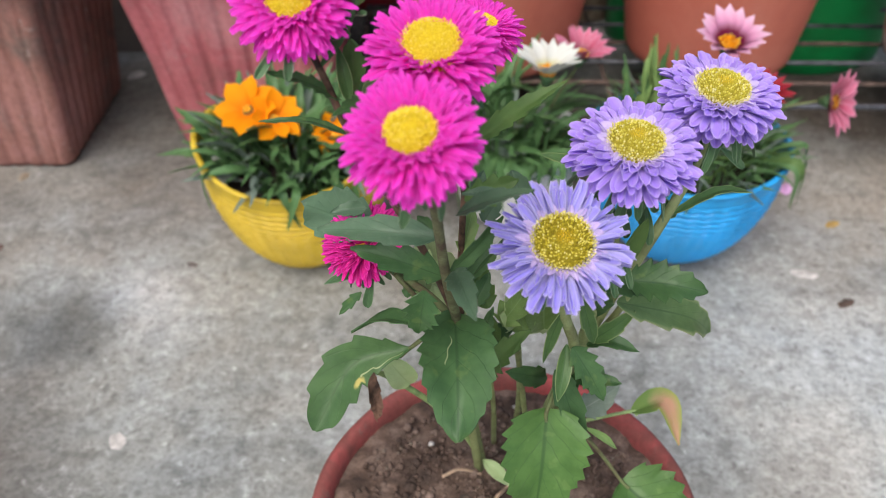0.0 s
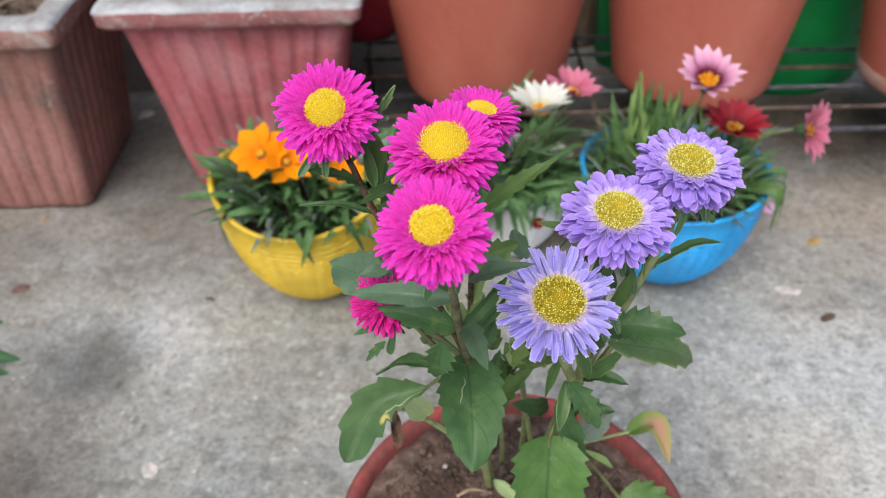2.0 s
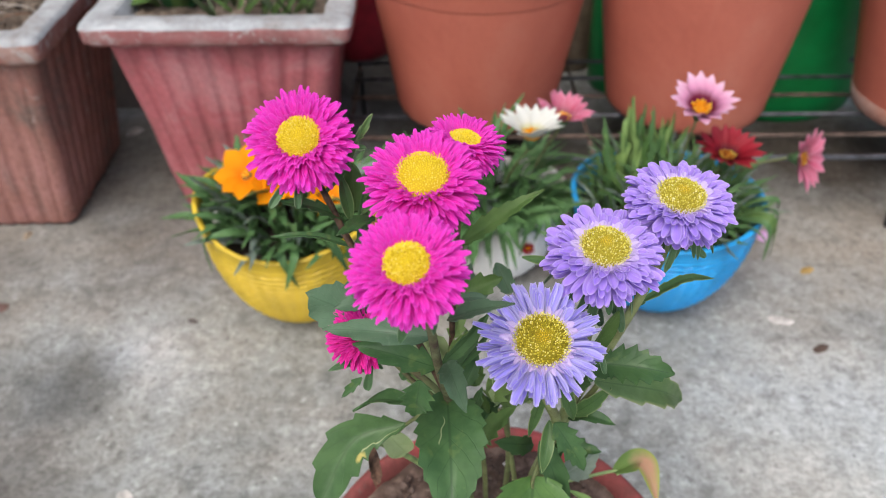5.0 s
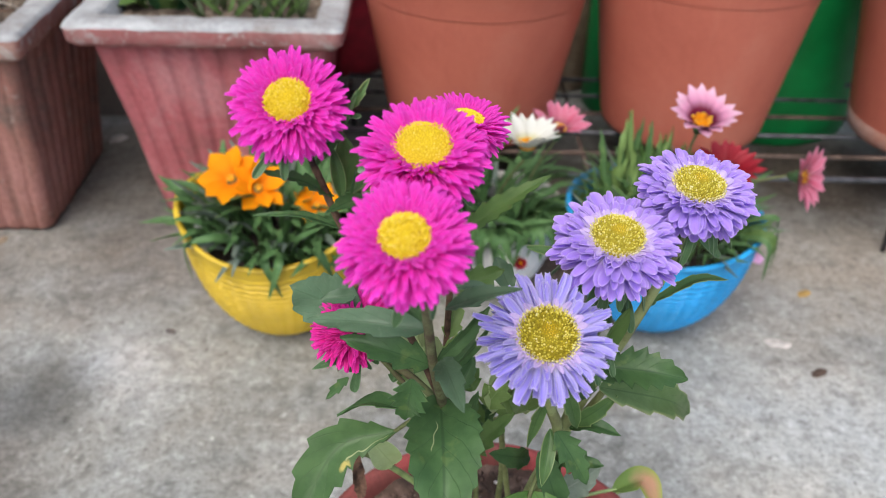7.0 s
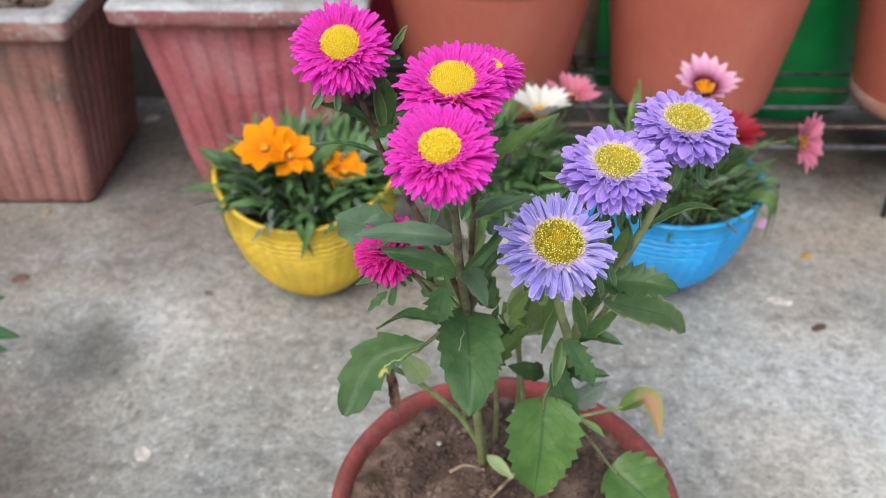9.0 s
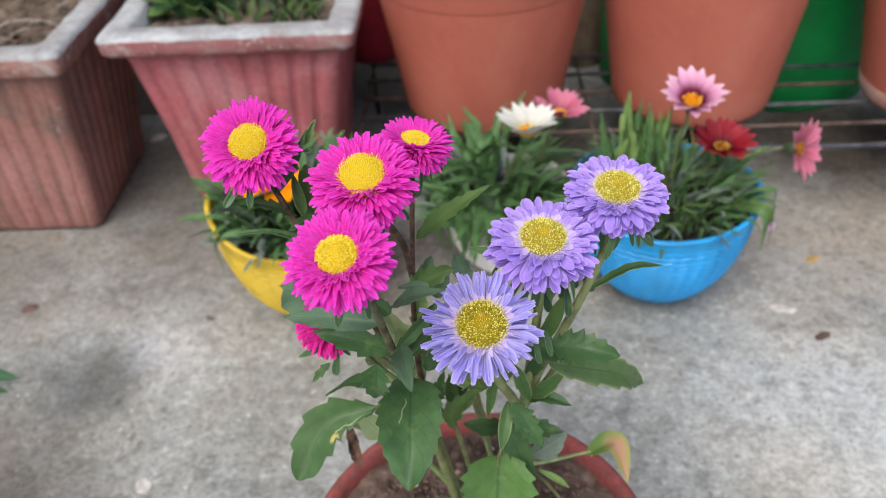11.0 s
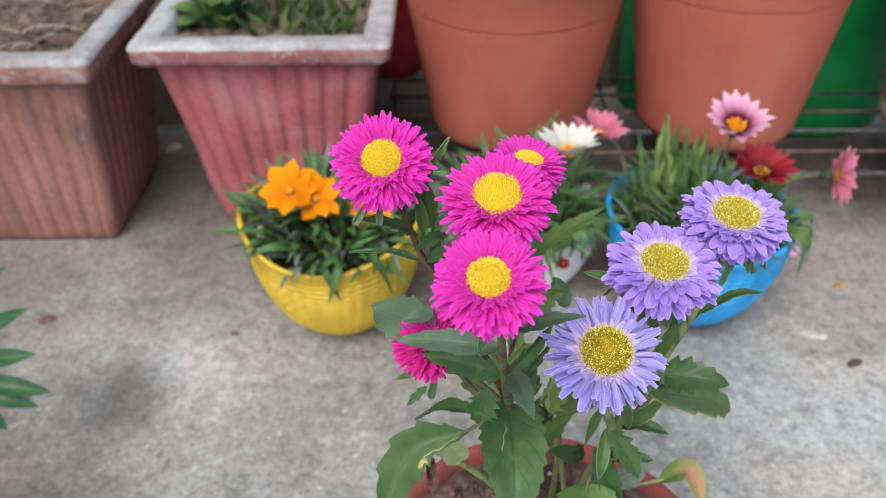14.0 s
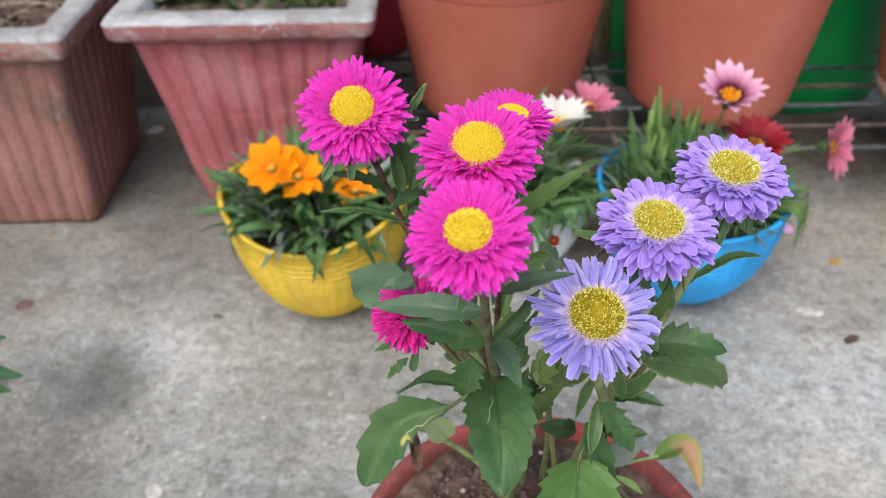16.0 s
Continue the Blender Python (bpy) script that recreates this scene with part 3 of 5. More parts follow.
def florets(radius, dome, count, size, seed):
    """Disc florets set in a spiral on a low dome."""
    rnd = random.Random(seed)
    g = Geo()
    g.join(lathe([(radius * 0.99 * math.sin(a), dome * math.cos(a) - size * 1.2) for a in np.linspace(0.0001, math.pi / 2, 7)], seg=24), Matrix())
    g.uv = [(0.6, 0.1)] * len(g.v)
    for i in range(count):
        s = math.sqrt((i + 0.5) / count)
        a = i * 2.39996
        r = radius * s * rnd.uniform(0.97, 1.03)
        z = dome * math.sqrt(max(0, 1 - s * s * 0.92)) - size * 0.6
        k = size * (0.75 + 0.45 * s) * rnd.uniform(0.8, 1.2)
        h = size * (0.7 + 0.8 * s + (0.5 if s > 0.93 else 0)) * rnd.uniform(0.7, 1.3)
        lean = 0.5 * s
        m = Matrix.Translation((r * math.cos(a), r * math.sin(a), z)) @ pose(0, 0, 0, 0, 0, math.degrees(a)) @ pose(0, 0, 0, rnd.uniform(-15, 15), math.degrees(lean) + rnd.uniform(-12, 12), 0)
        v = [(0.42 * k * math.cos(t), 0.42 * k * math.sin(t), 0) for t in (0, 1.257, 2.513, 3.77, 5.027)]
        v += [(0.55 * k * math.cos(t), 0.55 * k * math.sin(t), h) for t in (0, 1.257, 2.513, 3.77, 5.027)]
        v.append((0, 0, h + k * 0.35))
        f = [(j, (j + 1) % 5, 5 + (j + 1) % 5, 5 + j) for j in range(5)] + [(5 + j, 5 + (j + 1) % 5, 10) for j in range(5)]
        ripe = rnd.random() < 0.06 + 0.34 * s * s
        g.add(v, f, [(s, 0.1)] * 5 + [(s, 0.45)] * 5 + [(s, 0.95 if ripe else 0.5)], m)
        if ripe:
            q = k * 0.42
            knob = [(q * math.cos(t) * w, q * math.sin(t) * w, h + k * 0.25 + q * z_) for w, z_ in ((0.55, -0.5), (1.0, 0.25), (0.4, 1.0)) for t in (0.3, 1.87, 3.44, 5.01)]
            g.add(knob, [(a + b, a + (b + 1) % 4, a + 4 + (b + 1) % 4, a + 4 + b) for a in (0, 4) for b in range(4)] + [(8, 9, 10, 11)], [(s, 0.95)] * 12, m)
    return g


def bract_mesh(length, width, seed):
    return blade((0, 0, 0), (length, 0, -length * 0.25), width, (0, 0, 1), 0.10, 0.2, shape="spoon", ns=9, nw=2, rnd=random.Random(seed))


def aster_head(plant, at, normal, radius, disc, rows, mat, disc_mat, seed, label, width, singles, spin=0.0, bracts=12, floret=0.0011, messy=1.0, roll=0.7, frill=None, tip=0.3, root=0.45):
    """rows: (count, lift in degrees, length, start radius, height, curl), in units of the head's radius, outermost first."""
    rnd = random.Random(seed)
    n = Vector(normal).normalized()
    m = frame_of(Vector(at) - n * radius * 0.16, n, spin)
    cup = lathe([(0.0001, -radius * 0.42), (radius * 0.12, -radius * 0.40), (radius * 0.30, -radius * 0.20), (radius * 0.34, -radius * 0.02), (radius * 0.2, 0.0)], seg=20)
    g = Geo().join(cup, m)
    head = part("flower_head", g, BRACT, plant, label)
    part("disc", Geo().join(florets(disc, disc * 0.58, 560, floret, seed), m @ Matrix.Translation((0, 0, radius * 0.06))), disc_mat, head)
    loose, curls = Geo(), Geo()
    for k, (count, lift, length, start, high, curl) in enumerate(rows):
        kinds = [petal_geo(radius * length * f, radius * width * w, c + curl, roll + 0.2 * i, tip, root) for i, (f, w, c) in enumerate(((1.0, 1.0, -0.06), (0.93, 0.9, 0.08), (1.04, 1.1, -0.14), (0.88, 0.8, 0.02)))]
        meshes = [q.mesh("petal", mat) for q in kinds] if k in singles else None
        for i in range(count):
            a = 360 * (i + rnd.uniform(-0.28, 0.28) * messy) / count + k * 7.3
            pm = m @ pose(0, 0, radius * high, 0, 0, a) @ pose(radius * start, 0, 0, rnd.uniform(-16, 16) * messy, -lift + rnd.uniform(-5, 5) * messy, rnd.uniform(-5, 5) * messy)
            pm = pm @ Matrix.Diagonal((1 + rnd.uniform(-0.11, 0.06) * messy, 1 + rnd.uniform(-0.18, 0.12) * messy, 1, 1))
            j = rnd.randrange(4)
            if meshes:
                piece("petal", meshes[j], head, pm)
            else:
                (curls if frill and length < 0.25 else loose).join(kinds[j], pm)
    if loose.v:
        tagged(part("inner_petals", loose, mat, head), kind="stuff")
    if curls.v:
        tagged(part("curled_petals", curls, frill, head, "short curled whitish petals round the disc"), kind="stuff")
    bm_ = [bract_mesh(radius * 1.0, radius * 0.17, seed + i).mesh("bract", BRACT) for i in range(3)]
    for i in range(bracts):
        a = 360 * (i + rnd.uniform(-0.3, 0.3)) / bracts
        piece("bract", bm_[i % 3], head, m @ pose(0, 0, -radius * 0.32, 0, 0, a) @ pose(radius * 0.20, 0, 0, rnd.uniform(-25, 25), rnd.uniform(34, 72), 0) @ Matrix.Diagonal((*((rnd.uniform(0.62, 1.05),) * 3), 1)))
    return head


def gazania_head(plant, at, normal, radius, mat, disc_mat, seed, lift, petals=15, width=0.34, stem_from=None, label="", spin=0.0, eye=0.18):
    rnd = random.Random(seed)
    n = Vector(normal).normalized()
    m = frame_of(at, n, spin)
    cup = lathe([(0.0001, -radius * 0.38), (radius * 0.10, -radius * 0.36), (radius * 0.19, -radius * 0.12), (radius * 0.2, 0.0), (0.0001, 0.02 * radius)], seg=14)
    head = part("flower_head", Geo().join(cup, m), BRACT, plant, label)
    part("disc", Geo().join(florets(radius * eye, radius * 0.08, 70, radius * 0.036, seed), m @ Matrix.Translation((0, 0, radius * 0.05))), disc_mat, head)
    meshes = [petal_geo(radius * 0.84 * f, radius * width * w, c, 0.3, point=True).mesh("petal", mat) for f, w, c in ((1.0, 1.0, -0.10), (0.95, 0.92, 0.0), (1.04, 1.05, -0.18))]
    for i in range(petals):
        a = 360 * (i + rnd.uniform(-0.15, 0.15)) / petals
        piece("petal", meshes[rnd.randrange(3)], head, m @ pose(0, 0, radius * 0.02 * (i % 2), 0, 0, a) @ pose(radius * 0.16, 0, 0, rnd.uniform(-14, 14), -lift + rnd.uniform(-8, 8), 0))
    if stem_from:
        foot = Vector(at) - n * radius * 0.36
        a = Vector(stem_from)
        part("stem", tube([a, a.lerp(foot, 0.5) + Vector((0, 0, 0.015)) - n * 0.004, foot], 0.0022, 0.0018, 12, 7), STEM, plant)
    return head


# ---- setting ----
g = Geo()
g.add([(-60, -60, 0), (60, -60, 0), (60, 60, 0), (-60, 60, 0)], [(0, 1, 2, 3)])
ground = tagged(new("ground", g.mesh("ground", CONCRETE, smooth=False)), "weathered grey concrete yard floor with stains and some shade in its colour", "ground", kind="structure")


def box_geo(x0, x1, y0, y1, z0, z1):
    v = [(x, y, z) for z in (z0, z1) for y in (y0, y1) for x in (x0, x1)]
    return Geo().add(v, [(0, 2, 3, 1), (4, 5, 7, 6), (0, 1, 5, 4), (2, 6, 7, 3), (0, 4, 6, 2), (1, 3, 7, 5)])


# Both walls are added: they close the yard and block skylight from behind.
tagged(new("added_wall_north", box_geo(-6, 6, 2.40, 2.6, 0, 2.6).mesh("added_wall_north", WALL, smooth=False)), "added dark wall closing the yard and cutting skylight behind the pots", "wall", kind="structure")
tagged(new("added_wall_west", box_geo(-6, -0.24, 1.74, 2.39, 0, 2.6).mesh("added_wall_west", WALL, smooth=False)), "added dark wall blocking skylight behind the fluted planters", "wall", kind="structure")


# ---- fluted planters ----
def square_ring(half, z, cx, cy, flutes, depth, per=96, radius=0.019):
    """One rounded square ring; flutes: grooves per side."""
    out = []
    flat = half - radius
    for side in range(4):
        for k in range(per):
            q = -1 + 2 * (k + 0.5) / per
            e = (abs(q) - 0.86) / 0.14
            if e <= 0:
                x, y = q / 0.86 * flat, -half
                y += depth * min(1, -e * 8) * max(0, -math.cos(q / 0.86 * math.pi * flutes)) ** 0.7
            else:
                a = e * math.pi / 4
                x, y = math.copysign(flat + radius * math.sin(a), q), -half + radius * (1 - math.cos(a))
            for _ in range(side):
                x, y = -y, x
            out.append((cx + x, cy + y, z))
    return out


def loft(rings, closed_bottom=False):
    n = len(rings[0])
    v = [p for r in rings for p in r]
    f = [(i * n + k, i * n + (k + 1) % n, (i + 1) * n + (k + 1) % n, (i + 1) * n + k) for i in range(len(rings) - 1) for k in range(n)]
    if closed_bottom:
        f.append(tuple(range(n))[::-1])
    return Geo().add(v, f)


def soil_patch(cx, cy, half, z, seed, round_=True, bumpy=0.006, n=46):
    """Uneven soil filling a round or square mouth."""
    v, f = [], []
    for i in range(n + 1):
        for j in range(n + 1):
            x, y = (i / n * 2 - 1), (j / n * 2 - 1)
            if round_:
                x, y = x * math.sqrt(1 - y * y / 2), y * math.sqrt(1 - x * x / 2)
            p = Vector((cx + x * half, cy + y * half, seed * 3.1))
            h = noise.fractal(p * 45, 0.8, 2.1, 4) * bumpy + noise.noise(p * 12) * bumpy
            v.append((cx + x * half, cy + y * half, z + h))
    for i in range(n):
        for j in range(n):
            a = i * (n + 1) + j
            f.append((a, a + n + 1, a + n + 2, a + 1))
    return Geo().add(v, f)


def clods(cx, cy, half, z, count, size, seed):
    rnd = random.Random(seed)
    g = Geo()
    for _ in range(count):
        a, r = rnd.uniform(0, 6.283), half * math.sqrt(rnd.random())
        k = size * rnd.uniform(0.4, 1.3) * (1.7 if rnd.random() < 0.08 else 1)
        v = []
        for u in range(3):
            for w in range(5):
                th, ph = (0.5 + u) / 3 * math.pi, w / 5 * 6.283
                q = k * rnd.uniform(0.7, 1.2)
                v.append((q * math.sin(th) * math.cos(ph), q * math.sin(th) * math.sin(ph), 0.7 * q * math.cos(th)))
        f = [(u * 5 + w, (u + 1) * 5 + w, (u + 1) * 5 + (w + 1) % 5, u * 5 + (w + 1) % 5) for u in range(2) for w in range(5)]
        f += [(0, 1, 2, 3, 4), (14, 13, 12, 11, 10)]
        g.add(v, f, None, Matrix.Translation((cx + r * math.cos(a), cy + r * math.sin(a), z + k * 0.3)))
    return g


def planter(at, low, high, rim, z_rim, z_top, body_mat, rim_mat, label, seed, flutes=8, groove=0.0075):
    cx, cy = at
    ob = thing("fluted_planter", (cx, cy, 0), label, "planter", "square fluted planters")
    rings = [square_ring(low * 0.93, 0.0, cx, cy, flutes, groove * 0.5), square_ring(low * 0.94, 0.006, cx, cy, flutes, groove * 0.5), square_ring(low * 0.985, 0.0075, cx, cy, flutes, groove * 0.7)]
    for i in range(9):
        s = i / 8
        rings.append(square_ring(low + (high - low) * s, 0.012 + (z_rim - 0.012) * s, cx, cy, flutes, groove * (0.8 + 0.4 * noise.noise(Vector((i * 0.7, seed, 0))))))
    body = loft(rings, True)
    body.v = [Vector(p) + 0.0035 * noise.noise_vector(Vector(p) * 11) for p in body.v]
    part("body", body, body_mat, ob)
    r = [square_ring(h, z, cx, cy, 1, 0.0, 40, 0.012) for h, z in ((high - 0.004, z_rim), (rim - 0.008, z_rim - 0.002), (rim, z_rim + 0.006), (rim + 0.001, z_top - 0.008))]
    band = loft(r)
    band.v = [Vector(p) + 0.0022 * noise.noise_vector(Vector(p) * 28) for p in band.v]
    part("rim_band", band, rim_mat, ob)
    r = [square_ring(h, z, cx, cy, 1, 0.0, 40, 0.012) for h, z in ((rim + 0.0015, z_top - 0.009), (rim - 0.002, z_top - 0.002), (rim - 0.008, z_top), (rim - 0.038, z_top), (rim - 0.044, z_top - 0.004), (rim - 0.050, z_top - 0.07))]
    rim_top = loft(r)
    rim_top.v = [Vector(p) + 0.0018 * noise.noise_vector(Vector(p) * 34) for p in rim_top.v]
    part("rim_top", rim_top, RIM_WHITE, ob, "chalky white worn rim top")
    part("soil", soil_patch(cx, cy, rim - 0.047, z_top - 0.03, seed, False, 0.012), SOIL_GREY, ob)
    tagged(part("soil_litter", clods(cx, cy, rim - 0.075, z_top - 0.028, 160, 0.006, seed), SOIL_GREY, ob), kind="stuff")
    return ob


RED_AT, BROWN_AT = (-0.335, 1.470), (-0.803, 1.432)
planter(RED_AT, 0.131, 0.183, 0.2085, 0.358, 0.394, PLANTER_RED, RIM_RED, "faded pink-red square fluted planter with a chalky white rim", 1)
planter(BROWN_AT, 0.148, 0.186, 0.2090, 0.346, 0.387, PLANTER_BROWN, RIM_BROWN, "weathered brown-red square fluted planter full of dry soil", 2, 9, 0.0048)


# ---- terracotta pots on the wire rack ----
SHELF = 0.136


def terracotta_pot(at, line, seed, flare=0.178, chalky=False):
    x, y = at
    ob = thing("terracotta_pot", (x, y, SHELF + 0.004), "large smooth terracotta-coloured plastic pot standing on a wire rack", "flower pot", "terracotta pots")
    z0 = SHELF + 0.004

    def r_at(z):
        return 0.148 + (z - z0) * flare
    prof = [(0.0001, z0), (0.140, z0), (0.146, z0 + 0.003), (r_at(z0 + 0.012), z0 + 0.012)]
    prof += [(r_at(z), z) for z in np.linspace(z0 + 0.03, line, 7)]
    part("body", lathe(prof, (x, y, 0), 96), TERRACOTTA, ob)
    if chalky:
        part("foot_band", lathe([(0.1415, z0 - 0.0005), (0.1475, z0 + 0.002), (r_at(z0 + 0.012) + 0.0012, z0 + 0.012), (r_at(z0 + 0.034) + 0.0012, z0 + 0.034), (r_at(z0 + 0.036) - 0.001, z0 + 0.036)], (x, y, 0), 96), FOOT_BAND, ob, "pale limescale band round the foot")
    top = line + 0.075
    prof = [(r_at(line) - 0.0004, line - 0.0005), (r_at(line) + 0.0003, line), (r_at(line) + 0.0008, line + 0.004), (r_at(top) + 0.004, top - 0.006), (r_at(top) + 0.007, top), (r_at(top) - 0.004, top + 0.002), (r_at(top) - 0.012, top - 0.02), (r_at(top) - 0.016, top - 0.06)]
    part("rim", lathe(prof, (x, y, 0), 96), TERRACOTTA, ob)
    part("soil", soil_patch(x, y, r_at(top) - 0.014, top - 0.035, seed), SOIL, ob)
    return ob


for k, (at, line) in enumerate((((0.083, 1.50), 0.388), ((0.484, 1.50), 0.417), ((0.953, 1.455), 0.42))):
    terracotta_pot(at, line, 5 + k, 0.150 if k == 1 else 0.178, k == 2)

rack = thing("wire_rack", (0.5, 1.45, 0), "low dull steel wire plant rack, partly rusty, on the concrete", "plant rack")
for k in range(6):
    y = 1.292 + 0.079 * k
    part("rail", rod((-0.16, y, SHELF - 0.004), (1.45, y, SHELF - 0.004), 0.0052 if k == 0 else 0.004), RUST if k in (1, 3) else STEEL, rack)
for x in (-0.155, 0.285, 1.30):
    part("cross_bar", rod((x, 1.286, SHELF - 0.0115), (x, 1.70, SHELF - 0.0115), 0.0035), RUST, rack)
for x in (-0.155, 0.824, 1.40):
    for y, foot in ((1.290, 1.266), (1.686, 1.712)):
        part("leg", rod((x, foot, 0.0), (x, y, SHELF - 0.004), 0.0045), BLACK, rack)


def bucket(name, at, r0, r1, h, mat, label, category):
    ob = thing(name, (*at, 0), label, category)
    prof = [(0.0001, 0.002), (r0 * 0.96, 0.0), (r0, 0.006)] + [(r0 + (r1 - r0) * s, h * s) for s in np.linspace(0.1, 0.92, 6)]
    part("body", lathe(prof, (*at, 0), 72), mat, ob)
    prof = [(r0 + (r1 - r0) * 0.92, h * 0.918), (r1 + 0.010, h * 0.92), (r1 + 0.012, h), (r1 - 0.006, h), (r1 - 0.012, h * 0.85), (0.0001, h * 0.84)]
    part("rim", lathe(prof, (*at, 0), 72), mat, ob)
    return ob


bucket("green_tub", (0.765, 1.862), 0.212, 0.224, 0.60, GREEN, "deep green plastic tub in the shade behind the pots", "tub")
bucket("green_pot", (0.455, 1.86), 0.088, 0.098, 0.40, GREEN, "dark green plastic pot in the shade behind the rack", "flower pot")
bucket("red_pot", (-0.19, 2.06), 0.085, 0.11, 0.36, DARK_RED, "dark red plastic pot in the shade behind the rack", "flower pot")
bucket("clay_pot", (0.33, 1.98), 0.07, 0.085, 0.34, BEIGE, "pale old clay pot in the shade behind the rack", "flower pot")


# ---- woven plastic bowls ----
def bowl(name, at, R, H, mat, label, notch, seed, lobe=0.004):
    x, y = at
    ob = thing(name, (x, y, 0), label, "plant bowl", "woven plastic bowls")
    n = 236
    prof = [(0.0001, 0.004), (R * 0.30, 0.003), (R * 0.34, 0.0)]
    for i in range(n):
        s = i / (n - 1)
        a = 0.36 + s * (math.pi / 2 - 0.36)
        prof.append((R * math.sin(a), H * (1 - math.cos(a) / math.cos(0.36)) + 0.001))
    for dr, dz in ((0.003, 0.002), (0.0035, 0.006), (-0.002, 0.008), (-0.005, 0.004), (-0.005, -0.02), (-0.009, -0.05)):
        prof.append((R + dr, H + dz))

    def wob(a, j, r, z):
        lift = lobe * math.cos(2 * (a - notch)) * max(0, z / H - 0.45) / 0.55
        if 4 < j < n - 4:
            t = (j - 4) / (n - 8) * 22 + 0.10 * math.cos(a * 40)
            strand = abs(math.sin(math.pi * t)) ** 0.6 * (0.93 + 0.07 * math.cos(a * 40 + int(t) * math.pi))
            r -= 0.0052 * (1 - strand) * min(1, (n - 4 - j) / 20)
        return r, z + lift
    part("body", lathe(prof, (x, y, 0), 432, wob), mat, ob)
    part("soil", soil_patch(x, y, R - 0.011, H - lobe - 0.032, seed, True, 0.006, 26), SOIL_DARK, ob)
    return ob


YB, BB, WB = (-0.210, 1.073), (0.354, 1.093), (0.107, 1.160)
bowl("yellow_bowl", YB, 0.139, 0.198, YELLOW, "yellow plastic bowl with a woven relief, on the concrete", -0.105, 11, 0.014)
bowl("blue_bowl", BB, 0.1415, 0.186, BLUE, "bright blue plastic bowl with a woven relief, on the concrete", 2.75, 12, 0.004)
bowl("white_bowl", WB, 0.106, 0.150, WHITE, "white plastic bowl with a woven relief, on the concrete", 0.2, 13)


wrap = thing("plastic_scrap", (-0.312, 1.020, 0.170), "crumpled white plastic scrap tucked inside the yellow bowl", "litter")
rnd = random.Random(5)
part("film", sheet([[(Vector((-0.318 + 0.016 * u + 0.004 * rnd.uniform(-1, 1), 1.032 - 0.026 * v + 0.004 * rnd.uniform(-1, 1), 0.205 - 0.040 * v + 0.003 * rnd.uniform(-1, 1))), u, v) for u in (0, 0.33, 0.66, 1)] for v in (0, 0.2, 0.4, 0.6, 0.8, 1)], 0.0005), WHITE, wrap)


def gazania_plant(at, z, reach, height, count, seed, label, mats, lean=(0, 0), short=1.0, droop=(), wide=0.011, wide_leaf=0.011):
    """A tuft of narrow strap leaves rising out of the bowl and arching over its rim. droop: compass degrees of leaves that hang over the edge."""
    ob = thing("gazania_plant", (*at, z), label, "flowering plant", "gazania plants")
    rnd = random.Random(seed)
    kinds = []
    for i in range(12):
        L = rnd.uniform(0.075, 0.120) * short
        mat = mats[i % len(mats)]
        kinds.append(blade((0, 0, 0), (L * 0.92, rnd.uniform(-0.012, 0.012), -L * rnd.uniform(0.0, 0.22)), wide_leaf * rnd.uniform(0.75, 1.25), (-0.2, 0, 1), rnd.uniform(0.10, 0.22), 0.35, rnd.choice((0, 0, 3)), 0.6, "lance", 12, 2, 0.05, rnd).mesh("leaf", mat))
    for i in range(count):
        a = rnd.uniform(0, 360)
        r = reach * math.sqrt(rnd.random())
        x, y = at[0] + r * math.cos(radians(a)) + lean[0] * rnd.random(), at[1] + r * math.sin(radians(a)) + lean[1] * rnd.random()
        k = rnd.uniform(0.7, 1.1)
        piece("leaf", kinds[rnd.randrange(12)], ob, pose(x, y, z + height * rnd.random() * (1 - r / reach * 0.6), 0, 0, a + rnd.uniform(-50, 50)) @ pose(0, 0, 0, rnd.uniform(-30, 30), rnd.uniform(-78, -22), 0) @ Matrix.Diagonal((k, k, k, 1)))
    for i, (a, rim, down) in enumerate(droop):
        ca, sa = math.cos(radians(a)), math.sin(radians(a))
        p = Vector((at[0] + (rim - 0.05) * ca, at[1] + (rim - 0.05) * sa, z + 0.03))
        out, slip = rnd.uniform(0.006, 0.024), rnd.uniform(-0.024, 0.024)
        q = Vector((at[0] + (rim + out) * ca - slip * sa, at[1] + (rim + out) * sa + slip * ca, z + 0.03 - down * rnd.uniform(0.6, 1.2)))
        mid = Vector((at[0] + (rim + 0.012) * ca, at[1] + (rim + 0.012) * sa, z + 0.048))
        part("leaf", blade(p, q, wide * rnd.uniform(0.65, 1.25), (ca + rnd.uniform(-0.5, 0.5), sa + rnd.uniform(-0.5, 0.5), 0.6), 0, 0.3, 0, 0, "lance", 16, 2, 0.04, rnd, mid), mats[i % 2], ob)
    return ob


GZ = (LEAF_GAZANIA,) * 4 + (LEAF_GREY,)
GZ2 = (LEAF_GAZANIA, LEAF_DARK, LEAF_GAZANIA, LEAF_GREY, LEAF_GAZANIA)
yellow_plant = gazania_plant(YB, 0.158, 0.110, 0.045, 330, 21, "orange-flowered gazania with dark narrow leaves in the yellow bowl", GZ, wide_leaf=0.013, wide=0.012, droop=((272, 0.135, 0.060), (279, 0.135, 0.050), (300, 0.135, 0.060), (225, 0.135, 0.030)))
blue_plant = gazania_plant(BB, 0.158, 0.112, 0.050, 520, 22, "pink- and red-flowered gazania with narrow leaves in the blue bowl", GZ2, (0.0, -0.01), 0.80, wide_leaf=0.0064, wide=0.009, droop=((318, 0.142, 0.045), (326, 0.142, 0.05), (334, 0.142, 0.04), (322, 0.142, 0.03), (345, 0.142, 0.03)))
